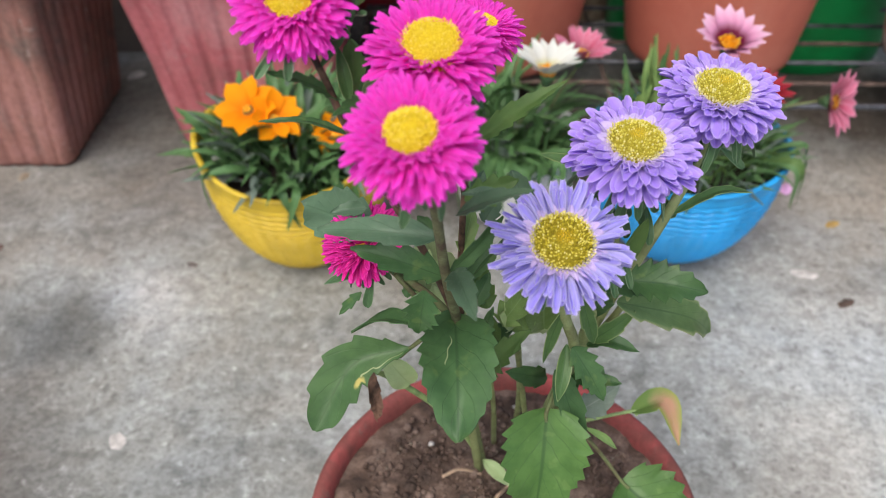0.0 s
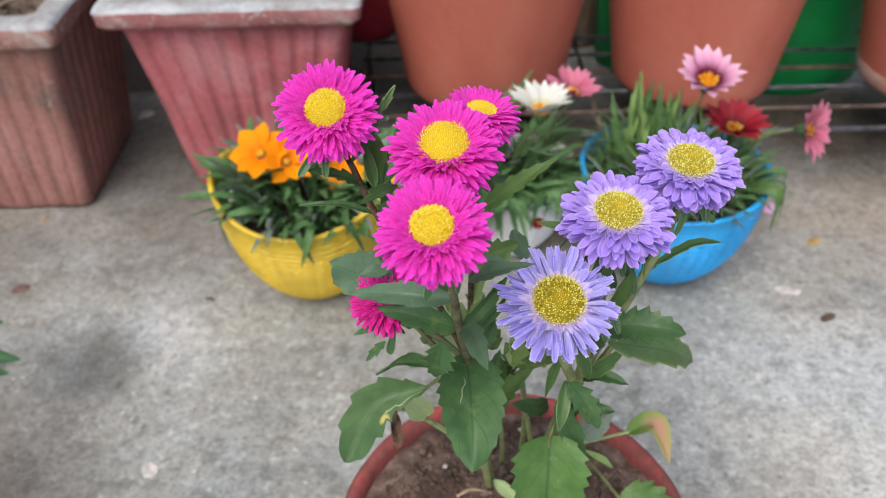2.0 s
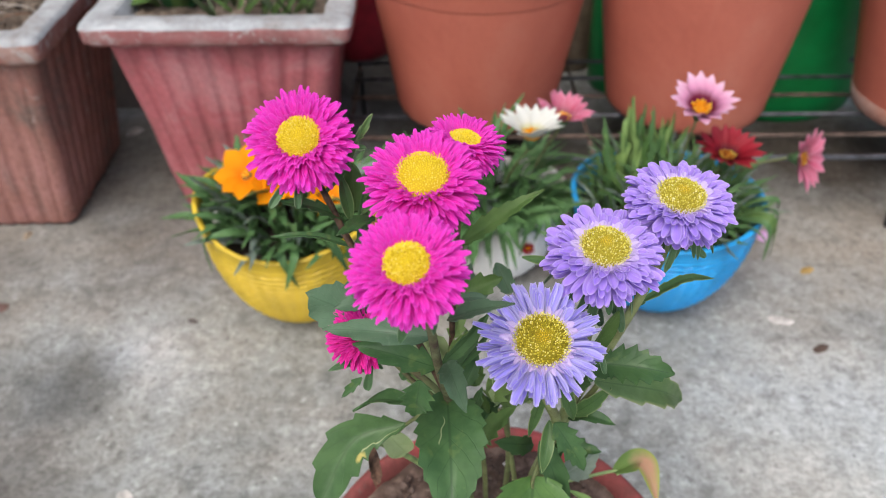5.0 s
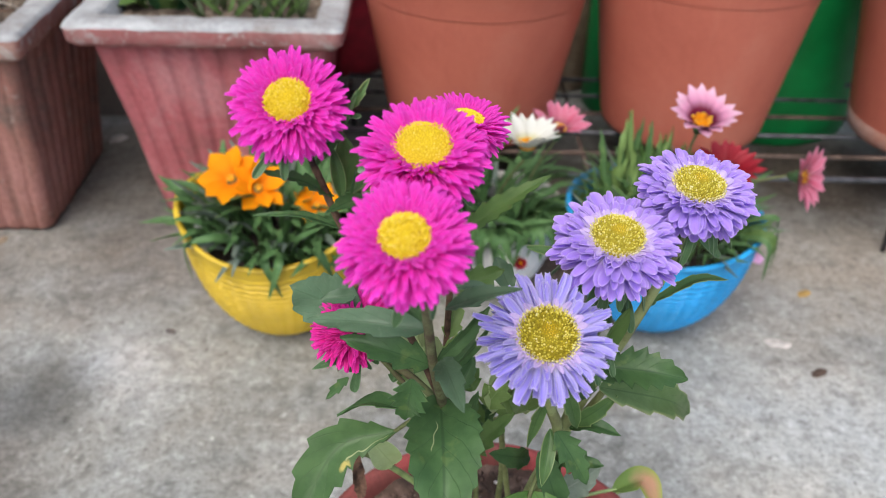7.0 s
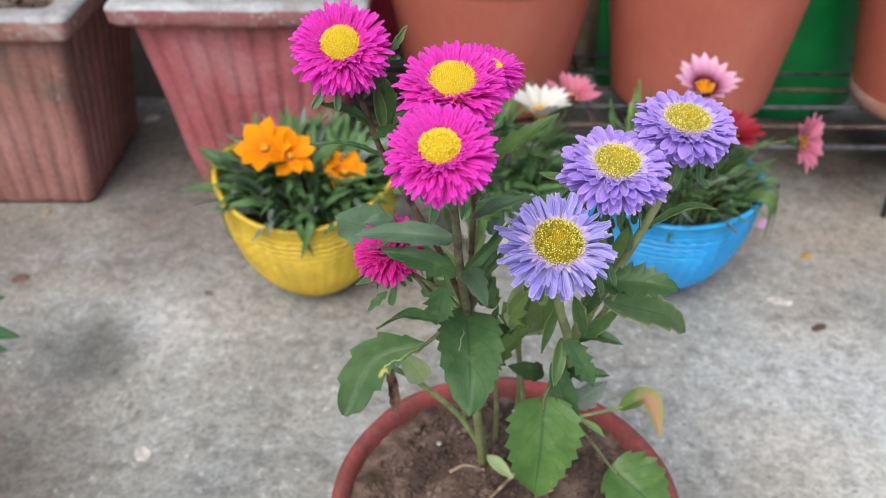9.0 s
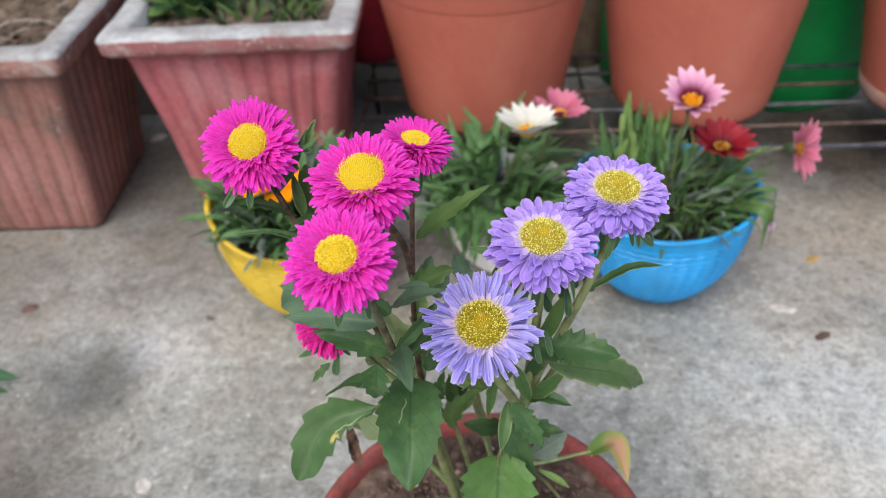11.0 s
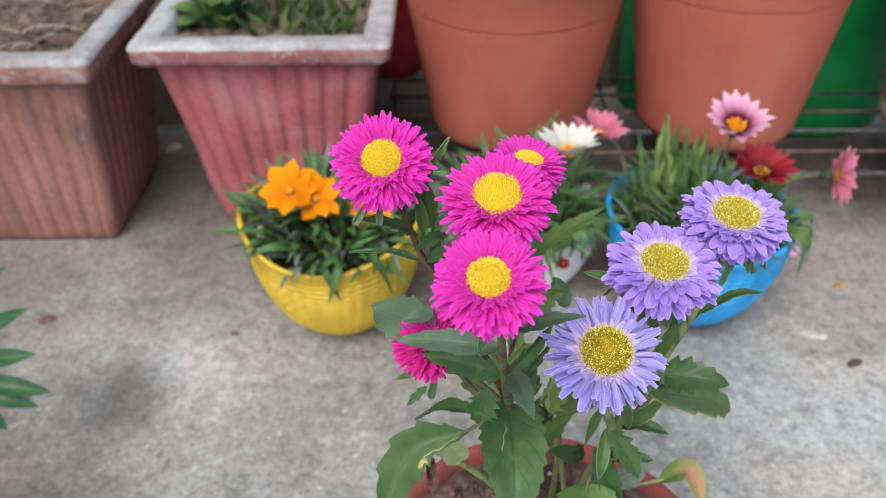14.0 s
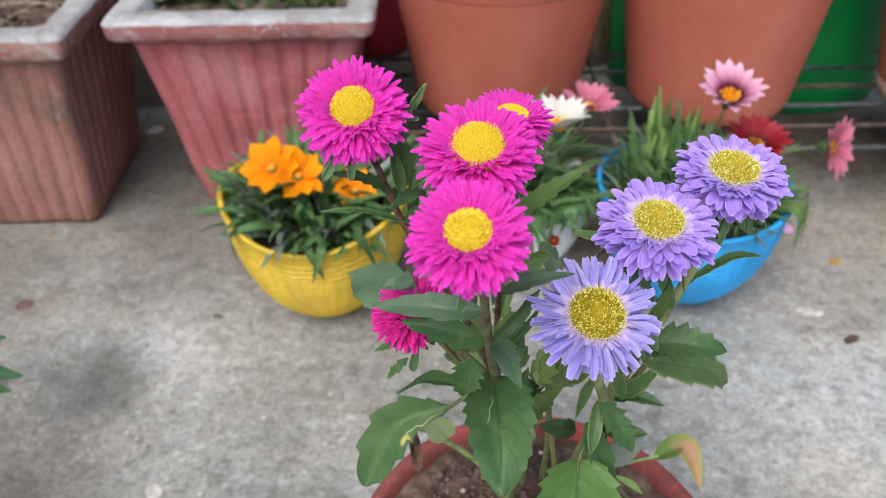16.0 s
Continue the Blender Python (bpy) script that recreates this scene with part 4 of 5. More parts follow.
white_plant = gazania_plant(WB, 0.125, 0.085, 0.090, 200, 23, "white-flowered gazania with long narrow leaves in the white bowl", GZ, (-0.06, -0.03), 1.15, [(182 + 2.5 * k + 3 * ((k * 5) % 3), 0.106, 0.030 + 0.060 * ((k * 7) % 5) / 4) for k in range(32)] + [(262 + 5.5 * k, 0.106, 0.014 + 0.020 * ((k * 7) % 5) / 4) for k in range(18)], 0.015, 0.013)
rnd = random.Random(64)
for k in range(26):
    x, y = BB[0] - 0.075 + 0.09 * rnd.random(), BB[1] + 0.01 + 0.07 * rnd.random()
    tip = (x + rnd.uniform(-0.035, 0.02), y + rnd.uniform(-0.01, 0.03), 0.160 + rnd.uniform(0.095, 0.175))
    part("leaf", blade((x, y, 0.15), tip, rnd.uniform(0.011, 0.018), (rnd.uniform(-0.4, 0.4), -0.9, 0.3), rnd.uniform(0.02, 0.10), 0.25, 3, 0.7, "lance", 20, 4, 0.05, rnd), (LEAF_BRIGHT, LEAF_LIME, LEAF_GAZANIA)[k % 3], blue_plant)
gazania_head(yellow_plant, (-0.266, 1.055, 0.254), (-0.12, -0.52, 0.85), 0.047, ORANGE, DISC_ORANGE, 31, 22, 8, 0.62, (-0.24, 1.07, 0.16), "orange gazania flower", 10, 0.08)
gazania_head(yellow_plant, (-0.228, 1.040, 0.250), (0.40, -0.50, 0.75), 0.042, ORANGE, DISC_ORANGE, 32, 28, 8, 0.62, (-0.22, 1.07, 0.16), "orange gazania flower", 30, 0.08)
gazania_head(yellow_plant, (-0.152, 1.056, 0.212), (0.12, -0.30, 0.95), 0.038, ORANGE, DISC_ORANGE, 33, 26, 8, 0.62, (-0.18, 1.08, 0.16), "orange gazania flower", 0, 0.08)
gazania_head(blue_plant, (0.360, 1.043, 0.361), (-0.02, -0.36, 0.92), 0.051, GAZ_PINK, DISC_ORANGE, 34, 36, 16, 0.37, (0.355, 1.09, 0.17), "pale pink gazania with a dark ring", eye=0.23)
gazania_head(blue_plant, (0.418, 1.06, 0.275), (0.02, -0.14, 0.97), 0.053, GAZ_RED, DISC_BROWN, 35, 38, 22, 0.30, (0.38, 1.09, 0.17), "deep red half-open gazania")
gazania_head(blue_plant, (0.537, 1.085, 0.257), (0.66, -0.72, 0.30), 0.049, GAZ_ROSE, DISC_BROWN, 36, 30, 17, 0.35, (0.42, 1.11, 0.18), "rose pink gazania facing sideways")
gazania_head(white_plant, (0.138, 1.065, 0.309), (0.02, -0.06, 1.0), 0.053, GAZ_WHITE, DISC_ORANGE, 37, 48, 18, 0.31, (0.10, 1.14, 0.15), "white half-open gazania", eye=0.22)
gazania_head(white_plant, (0.190, 1.128, 0.302), (0.10, -0.16, 0.98), 0.047, GAZ_ROSE, DISC_ORANGE, 38, 46, 17, 0.32, (0.14, 1.15, 0.15), "rose pink half-open gazania")
gazania_head(white_plant, (0.144, 1.056, 0.118), (0.0, -0.8, 0.5), 0.014, GAZ_RED, DISC_ORANGE, 39, 50, 12, 0.34, (0.13, 1.09, 0.16), "small withered red gazania hanging over the bowl")


# ---- the red clay pot with the two asters ----
PX, PY, PR, PZ = 0.055, 0.460, 0.1645, 0.222
SOIL_Z = 0.204
clay = thing("clay_pot", (PX, PY, 0), "dark red painted clay pot with thick worn rim and soil", "flower pot")


def clay_wob(a, j, r, z):
    w = noise.noise(Vector((math.cos(a) * 2.2, math.sin(a) * 2.2, z * 9)))
    return r + 0.0016 * w, z + 0.0012 * w


part("body", lathe([(0.0001, 0.003), (0.108, 0.0), (0.114, 0.006), (0.122, 0.05), (0.134, 0.10), (0.144, 0.15), (0.149, 0.178)], (PX, PY, 0), 96, clay_wob), CLAY_RED, clay)
part("rim", lathe([(0.147, 0.172), (0.157, 0.176), (0.1625, 0.184), (PR, 0.198), (PR, 0.212), (PR - 0.003, 0.219), (PR - 0.007, PZ), (PR - 0.0110, 0.2200), (PR - 0.0145, 0.215), (PR - 0.016, 0.206), (PR - 0.019, 0.165)], (PX, PY, 0), 128, clay_wob), CLAY_RED, clay)
part("soil", soil_patch(PX, PY, PR - 0.0160, SOIL_Z, 3, True, 0.0050, 90), SOIL, clay)
tagged(part("soil_litter", clods(PX, PY, PR - 0.03, SOIL_Z + 0.002, 1300, 0.0030, 4), SOIL, clay), kind="stuff")
tagged(part("pale_grit", clods(PX, PY, PR - 0.03, SOIL_Z + 0.003, 240, 0.0020, 9), SOIL_GREY, clay), kind="stuff")
rnd = random.Random(15)
for k in range(16):
    a, r = rnd.uniform(0, 6.283), 0.13 * math.sqrt(rnd.random())
    part("pebble", clods(PX + r * math.cos(a), PY + r * math.sin(a), 0.0, SOIL_Z + 0.005, 1, rnd.uniform(0.003, 0.0065), 70 + k), (SOIL_GREY, CHIP, STRAW, SOIL)[k % 4], clay)
for pts in ([(0.0026, 0.5007, 0.2090), (0.0178, 0.5057, 0.2130), (0.0374, 0.5045, 0.2080)], [(0.0650, 0.4899, 0.2220), (0.0535, 0.4828, 0.2120), (0.0376, 0.4663, 0.2100), (0.0317, 0.4513, 0.2120), (0.0337, 0.4459, 0.2090)], [(0.0835, 0.4717, 0.2090), (0.1015, 0.4792, 0.2110)]):
    part("dry_twig", tube([Vector(p) for p in pts], 0.0018, 0.0013, 14, 6), STRAW, clay, "pale dry twig lying on the soil")

PINK_ROWS = [(41, -50, 0.44, 0.26, -0.18, -0.04), (55, -38, 0.56, 0.27, -0.15, 0.0), (64, -25, 0.65, 0.28, -0.11, 0.02), (67, -11, 0.7, 0.29, -0.06, 0.04), (67, 4, 0.69, 0.3, -0.01, 0.07), (62, 18, 0.63, 0.31, 0.02, 0.1), (53, 32, 0.53, 0.32, 0.04, 0.1), (46, 46, 0.41, 0.33, 0.05, 0.04), (44, 60, 0.27, 0.335, 0.05, -0.06)]
LILAC_ROWS = [(42, -56, 0.42, 0.33, -0.12, 0.30), (44, -38, 0.54, 0.34, -0.08, 0.26), (44, -20, 0.61, 0.35, -0.04, 0.20), (40, -1, 0.59, 0.36, 0.0, 0.12), (36, 16, 0.48, 0.37, 0.02, 0.06), (34, 32, 0.34, 0.375, 0.03, -0.05), (34, 48, 0.20, 0.378, 0.04, -0.2), (64, 60, 0.12, 0.38, 0.04, -0.3)]
QUILL_ROWS = [(40, -26, 0.58, 0.36, -0.07, 0.14), (46, -10, 0.62, 0.37, -0.03, 0.14), (42, 6, 0.60, 0.38, 0.02, 0.08), (32, 21, 0.46, 0.38, 0.03, -0.05), (30, 40, 0.24, 0.385, 0.03, -0.2), (70, 55, 0.13, 0.39, 0.04, -0.3)]

pink = thing("pink_aster", (0.036, 0.515, SOIL_Z), "hot pink double aster with yellow discs growing in the clay pot", "flowering plant", "asters in the clay pot")
A, B, C, D, E = (-0.066, 0.417, 0.682), (-0.003, 0.408, 0.664), (-0.010, 0.342, 0.659), (0.022, 0.492, 0.637), (-0.046, 0.446, 0.522)
for at, nrm, r, seed, dr in ((A, (-0.04, -0.60, 0.80), 0.0290, 41, 0.0116), (B, (-0.03, -0.33, 0.95), 0.0328, 42, 0.0158), (C, (-0.05, -0.46, 1), 0.0292, 43, 0.0114), (D, (0.18, -0.02, 1), 0.0265, 44, 0.0100), (E, (-0.34, -0.26, 0.88), 0.0275, 45, 0.0040)):
    aster_head(pink, at, nrm, r, dr, PINK_ROWS + ([(30, 60, 0.40, 0.20, 0.05, 0.0), (22, 74, 0.30, 0.12, 0.05, 0.0)] if seed == 45 else []), PINK_SHADED if seed == 45 else PINK, DISC, seed, "hot pink double aster flower with a yellow disc", 0.099, (3, 4), spin=seed * 13, floret=0.00068, messy=1.3, roll=0.6)


def under(at, nrm, r):
    return Vector(at) - Vector(nrm).normalized() * r * 0.52


S0 = Vector((0.036, 0.515, SOIL_Z - 0.006))
part("stem", tube([S0, (0.026, 0.488, 0.30), (0.020, 0.466, 0.37), (0.0155, 0.447, 0.425)], 0.0042, 0.0034, 18, 9), STEM_LIGHT, pink, "pale green foot of the main stem")
part("stem", tube([(0.0158, 0.448, 0.421), (0.012, 0.432, 0.465), (0.004, 0.400, 0.535), (-0.002, 0.371, 0.605), under(C, (-0.05, -0.20, 1), 0.0305)], 0.0036, 0.0021, 30, 9), STEM_MAIN, pink, "hairy brown-green main stem")
part("stem", tube([S0 + Vector((0.004, 0.006, 0)), (0.024, 0.495, 0.32), (0.018, 0.474, 0.40)], 0.0034, 0.0029, 14, 8), STEM_LIGHT, pink)
part("stem", tube([(0.0182, 0.475, 0.397), (0.014, 0.460, 0.456), (0.014, 0.460, 0.520), (0.018, 0.472, 0.60), under(D, (0.20, 0.22, 1), 0.028)], 0.0024, 0.0017, 30, 8), STEM_RED, pink, "red-brown stem")
part("stem", tube([(0.015, 0.462, 0.545), (0.012, 0.442, 0.59), (0.002, 0.42, 0.628), under(B, (-0.03, -0.14, 1), 0.034)], 0.0026, 0.0022, 14, 8), STEM_RED, pink)
part("stem", tube([(0.010, 0.425, 0.480), (-0.008, 0.424, 0.53), (-0.035, 0.425, 0.585), (-0.047, 0.425, 0.612), (-0.055, 0.42, 0.642), under(A, (-0.1, -0.22, 1), 0.031)], 0.0023, 0.0017, 22, 8), STEM_RED, pink)
part("stem", tube([(0.011, 0.432, 0.468), (-0.008, 0.436, 0.488), (-0.028, 0.446, 0.496), under(E, (-0.32, -0.40, 0.85), 0.024)], 0.0026, 0.0020, 14, 8), STEM, pink)

VIEW = (0.0, -0.75, 0.62)


def leaf(plant, base, tip, width, face=VIEW, bend=0.08, mat=LEAF, teeth=6, shape="acute", stalk=None, label="", fold=0.22, depth=0.12, wave=0.06, seed=0, mid=None):
    rnd = random.Random(seed + int(abs(tip[0]) * 9000))
    if stalk:
        part("leaf_stalk", tube([*stalk, base, Vector(base).lerp(Vector(tip), 0.12)], 0.0019, 0.0012, 12, 7), STEM if mat is not LEAF_SICK else STEM_PALE, plant)
    return part("leaf", blade(base, tip, width, face, bend, fold, teeth, depth, shape, 42, 8, wave, rnd, mid), mat, plant, label)


leaf(pink, (0.010, 0.432, 0.474), (0.012, 0.351, 0.453), 0.055, (0.05, -0.55, 0.8), 0.13, LEAF_MINED, 9, "ovate", depth=0.08, stalk=[(0.013, 0.44, 0.455)])
leaf(pink, (-0.0178, 0.4412, 0.4343), (-0.0803, 0.406, 0.392), 0.050, (-0.25, -0.75, 0.6), 0.0, LEAF_MINED_EDGE, 5, "wedge", stalk=[(0.012, 0.435, 0.455), (-0.002, 0.432, 0.458)], depth=0.15, wave=0.03, mid=(-0.0560, 0.4330, 0.4260))
leaf(pink, (-0.008, 0.432, 0.462), (-0.056, 0.440, 0.449), 0.016, (-0.2, 0.3, 0.9), 0.16, LEAF, 4)
leaf(pink, (0.000, 0.389, 0.568), (-0.0633, 0.4045, 0.5607), 0.0158, (0.0, -0.5, 0.85), 0.06, LEAF_SHEEN, 4, depth=0.10)
leaf(pink, (-0.0391, 0.4472, 0.5274), (-0.0870, 0.4885, 0.5151), 0.0334, (-0.1, -0.65, 0.75), 0.05, LEAF_SHEEN, 5, depth=0.10)
leaf(pink, (0.002, 0.402, 0.531), (-0.0468, 0.4054, 0.5474), 0.0168, (0.05, -0.6, 0.8), 0.10, LEAF, 4, depth=0.22)
leaf(pink, (0.0095, 0.3831, 0.5873), (0.0428, 0.3597, 0.6184), 0.0102, (0.0, -0.4, 0.9), 0.05, LEAF_SHEEN, 4)
leaf(pink, (0.0154, 0.4426, 0.5507), (0.0445, 0.4450, 0.5653), 0.0165, (0.1, -0.6, 0.7), 0.04, LEAF_DARK, 4, depth=0.28)
leaf(pink, (0.019, 0.470, 0.572), (0.070, 0.474, 0.611), 0.012, (-0.4, -0.6, 0.7), 0.05, LEAF_DARK, 7, depth=0.18)
leaf(pink, (0.0092, 0.3996, 0.5369), (0.0192, 0.3544, 0.5439), 0.0147, (0.05, -0.8, 0.6), 0.06, LEAF_SHEEN, 4, depth=0.12)
leaf(pink, (-0.0071, 0.3973, 0.5241), (-0.0106, 0.4010, 0.4886), 0.0188, (-0.1, -0.9, 0.3), 0.08, LEAF, 5, depth=0.25)
leaf(pink, (-0.043, 0.426, 0.604), (-0.090, 0.425, 0.613), 0.0055, (0.0, -0.1, 1.0), 0.10, LEAF, 6, "lance")
leaf(pink, (-0.048, 0.424, 0.626), (-0.079, 0.405, 0.651), 0.0075, (0.0, -0.5, 0.85), 0.08, LEAF, 6, "lance", depth=0.3)
leaf(pink, (-0.031, 0.43, 0.622), (-0.05, 0.405, 0.628), 0.0084, (0.0, -0.5, 0.85), 0.08, LEAF, 4, "lance", depth=0.2)
leaf(pink, (-0.043, 0.44, 0.62), (-0.044, 0.45, 0.646), 0.01612, (0.2, -0.85, 0.4), 0.08, LEAF_DARK, 3, "ovate", depth=0.15)
leaf(pink, (-0.044, 0.426, 0.623), (-0.049, 0.435, 0.649), 0.0072, (0.2, -0.85, 0.4), 0.08, LEAF_EDGED, 0, "lance", depth=0.1)
leaf(pink, (-0.039, 0.432, 0.623), (-0.027, 0.425, 0.637), 0.0052, (0.0, -0.5, 0.85), 0.08, LEAF_EDGED, 0, "lance", depth=0.1)
leaf(pink, (-0.073, 0.412, 0.66), (-0.082, 0.4, 0.65), 0.00442, (0.2, -0.85, 0.4), 0.08, BRACT, 0, "spoon", depth=0.1)
leaf(pink, (-0.068, 0.41, 0.66), (-0.068, 0.402, 0.648), 0.0039, (0.2, -0.85, 0.4), 0.08, BRACT, 0, "spoon", depth=0.1)
leaf(pink, (-0.052, 0.422, 0.658), (-0.04, 0.418, 0.663), 0.00416, (0.0, -0.5, 0.85), 0.08, BRACT, 0, "spoon", depth=0.1)
leaf(pink, (-0.039, 0.43, 0.671), (-0.029, 0.432, 0.687), 0.00442, (0.2, -0.85, 0.4), 0.08, LEAF_EDGED, 3, "lance", depth=0.2)
leaf(pink, (-0.039, 0.43, 0.667), (-0.033, 0.425, 0.67), 0.00312, (0.0, -0.5, 0.85), 0.08, BRACT, 0, "spoon", depth=0.1)
leaf(pink, (-0.044, 0.425, 0.606), (-0.024, 0.420, 0.618), 0.008, (0.0, -0.5, 0.8), 0.08, LEAF, 0, "lance")
leaf(pink, (-0.040, 0.428, 0.598), (-0.038, 0.440, 0.632), 0.007, (0.3, -0.8, 0.3), 0.05, LEAF, 0, "lance")
leaf(pink, (-0.056, 0.420, 0.645), (-0.034, 0.425, 0.684), 0.006, (0.5, -0.7, 0.5), 0.05, LEAF, 0, "lance")
leaf(pink, (-0.0463, 0.4317, 0.4914), (-0.0606, 0.4290, 0.4753), 0.0061, (-0.3, -0.7, 0.6), 0.06, LEAF, 3, depth=0.3)
leaf(pink, (0.012, 0.470, 0.440), (-0.010, 0.478, 0.500), 0.034, (0.0, -0.9, 0.4), 0.05, LEAF_PALE, 4)
leaf(pink, (0.0064, 0.4035, 0.5321), (0.0346, 0.4171, 0.5606), 0.0102, (0.5, -0.7, 0.4), 0.05, LEAF, 3, "lance")
leaf(pink, (0.0143, 0.4221, 0.5062), (0.0377, 0.4267, 0.5401), 0.0061, (0.5, -0.7, 0.4), 0.06, LEAF, 3, "lance")
leaf(pink, (-0.0393, 0.4355, 0.5004), (-0.0438, 0.4325, 0.4784), 0.0060, (-0.1, -0.8, 0.5), 0.05, BRACT, 0, "spoon")
leaf(pink, (-0.0481, 0.4343, 0.5039), (-0.0682, 0.4321, 0.4975), 0.0052, (-0.1, -0.5, 0.8), 0.10, BRACT, 0, "lance")
part("stem", tube([(0.008, 0.436, 0.460), (-0.012, 0.436, 0.482), (-0.026, 0.438, 0.500)], 0.0018, 0.0014, 10, 7), STEM, pink)
part("leaf_stalk", tube([(0.036, 0.512, 0.225), (0.010, 0.500, 0.290), (-0.028, 0.480, 0.355), (-0.050, 0.470, 0.382)], 0.0028, 0.0022, 16, 7), STEM_PALE, pink, "thick pale yellow-green stalk")
leaf(pink, (-0.0212, 0.4705, 0.3646), (-0.0404, 0.4690, 0.3992), 0.0206, (0.0, -0.7, 0.7), 0.1, LEAF_PALE, 0)
leaf(pink, (-0.050, 0.470, 0.382), (-0.046, 0.460, 0.336), 0.010, (0.3, -0.8, 0.2), 0.12, LEAF_DRY, 4, "lance", wave=0.25, label="withered brown leaf")

lilac = thing("lilac_aster", (0.085, 0.530, SOIL_Z), "lilac asters with olive-yellow discs growing in the clay pot", "flowering plant", "asters in the clay pot")
P1, P2, P3 = (0.062, 0.382, 0.572), (0.102, 0.430, 0.601), (0.152, 0.463, 0.614)
N1, N2, N3 = (0.02, -0.40, 0.92), (0.0, -0.20, 0.98), (0.03, -0.16, 0.98)
aster_head(lilac, P1, N1, 0.0366, 0.0158, QUILL_ROWS, LILAC_QUILL, DISC_OLIVE, 51, "lilac aster flower with narrow quilled petals", 0.116, (0, 1, 2), floret=0.00092, messy=2.3, roll=1.0, frill=FRILL, tip=0.62, root=0.30)
aster_head(lilac, P2, N2, 0.0378, 0.0146, LILAC_ROWS, LILAC, DISC_GREEN, 52, "lilac aster flower with broad petals", 0.158, (1, 2, 3), 40, floret=0.00088, messy=1.5, roll=0.4, bracts=15, frill=FRILL)
aster_head(lilac, P3, N3, 0.0368, 0.0146, LILAC_ROWS, LILAC, DISC_GREEN, 53, "lilac aster flower with broad petals", 0.158, (1, 2, 3), 80, floret=0.00088, messy=1.5, roll=0.4, bracts=15, frill=FRILL)
T0 = Vector((0.085, 0.530, SOIL_Z - 0.006))
part("stem", tube([T0, (0.082, 0.475, 0.33), (0.087, 0.435, 0.435), (0.072, 0.405, 0.500), under(P1, N1, 0.0375)], 0.0046, 0.0028, 26, 9), STEM_LIGHT, lilac)
part("stem", tube([T0 + Vector((0.006, 0.004, 0)), (0.090, 0.470, 0.36), (0.095, 0.44, 0.46), (0.101, 0.434, 0.540), under(P2, N2, 0.037)], 0.0042, 0.0028, 26, 9), STEM_LIGHT, lilac)
part("stem", tube([(0.090, 0.455, 0.40), (0.105, 0.447, 0.465), (0.128, 0.455, 0.515), (0.147, 0.465, 0.560), under(P3, N3, 0.036)], 0.0036, 0.0028, 22, 9), STEM_LIGHT, lilac)
part("stem", tube([(0.070, 0.555, SOIL_Z - 0.005), (0.066, 0.52, 0.30), (0.055, 0.48, 0.42)], 0.003, 0.002, 16, 8), STEM_LIGHT, lilac)
part("stem", tube([(0.088, 0.45, 0.41), (0.115, 0.447, 0.465), (0.118, 0.44, 0.50)], 0.0026, 0.002, 12, 8), STEM_LIGHT, lilac)

leaf(lilac, (0.0735, 0.4273, 0.3911), (0.0676, 0.3939, 0.3151), 0.0563, (0.0, -0.9, 0.35), 0.10, LEAF_BRIGHT, 9, "cordate", depth=0.10, stalk=[(0.086, 0.45, 0.405)])
leaf(lilac, (0.137, 0.434, 0.300), (0.184, 0.402, 0.270), 0.054, (0.0, -0.5, 0.85), 0.10, LEAF_BRIGHT, 7, "cordate", depth=0.12, stalk=[(0.085, 0.495, 0.30), (0.110, 0.455, 0.325)])
leaf(lilac, (0.1552, 0.4998, 0.3009), (0.1871, 0.4673, 0.3000), 0.0212, (0.25, -0.35, 0.9), 0.34, LEAF_SICK, 0, mid=(0.1798, 0.4982, 0.3138), stalk=[(0.088, 0.515, 0.265), (0.115, 0.498, 0.290)], label="yellowing leaf with a pinkish patch and green edge")
leaf(lilac, (0.0830, 0.4215, 0.4563), (0.1045, 0.4077, 0.4228), 0.0172, (0.2, -0.75, 0.6), 0.06, LEAF, 5, depth=0.25)
leaf(lilac, (0.1117, 0.4298, 0.5045), (0.1559, 0.4190, 0.5051), 0.0239, (0.0, -0.55, 0.85), 0.10, LEAF, 6, depth=0.22)
leaf(lilac, (0.1105, 0.4410, 0.4764), (0.1917, 0.4816, 0.4102), 0.0250, (0.15, -0.6, 0.8), 0.14, LEAF_LIGHT, 6, depth=0.14)
leaf(lilac, (0.0968, 0.4429, 0.4358), (0.1272, 0.4292, 0.4444), 0.0109, (0.1, -0.3, 1.0), 0.22, LEAF, 3, "lance")
leaf(lilac, (0.138, 0.460, 0.530), (0.197, 0.492, 0.524), 0.0075, (0.0, -0.15, 1.0), 0.14, LEAF_EDGED, 5, "lance")
leaf(lilac, (0.0337, 0.4523, 0.3996), (0.0592, 0.4446, 0.4483), 0.0175, (-0.2, -0.6, 0.8), 0.14, LEAF_DARK, 5, depth=0.25)
leaf(lilac, (0.060, 0.480, 0.420), (0.050, 0.465, 0.482), 0.038, (0.0, -0.55, 0.85), 0.05, LEAF_PALE, 3)
leaf(lilac, (0.0368, 0.4662, 0.4054), (0.0502, 0.4801, 0.4285), 0.0145, (0.0, -0.8, 0.55), 0.05, LEAF, 4, depth=0.25)
leaf(lilac, (0.084, 0.440, 0.572), (0.055, 0.440, 0.585), 0.008, (0.0, -0.4, 0.9), 0.1, LEAF_EDGED, 0, "lance")
leaf(lilac, (0.1034, 0.4640, 0.3429), (0.1315, 0.4690, 0.3666), 0.0208, (0.0, -0.8, 0.5), 0.05, LEAF_GREY, 4)
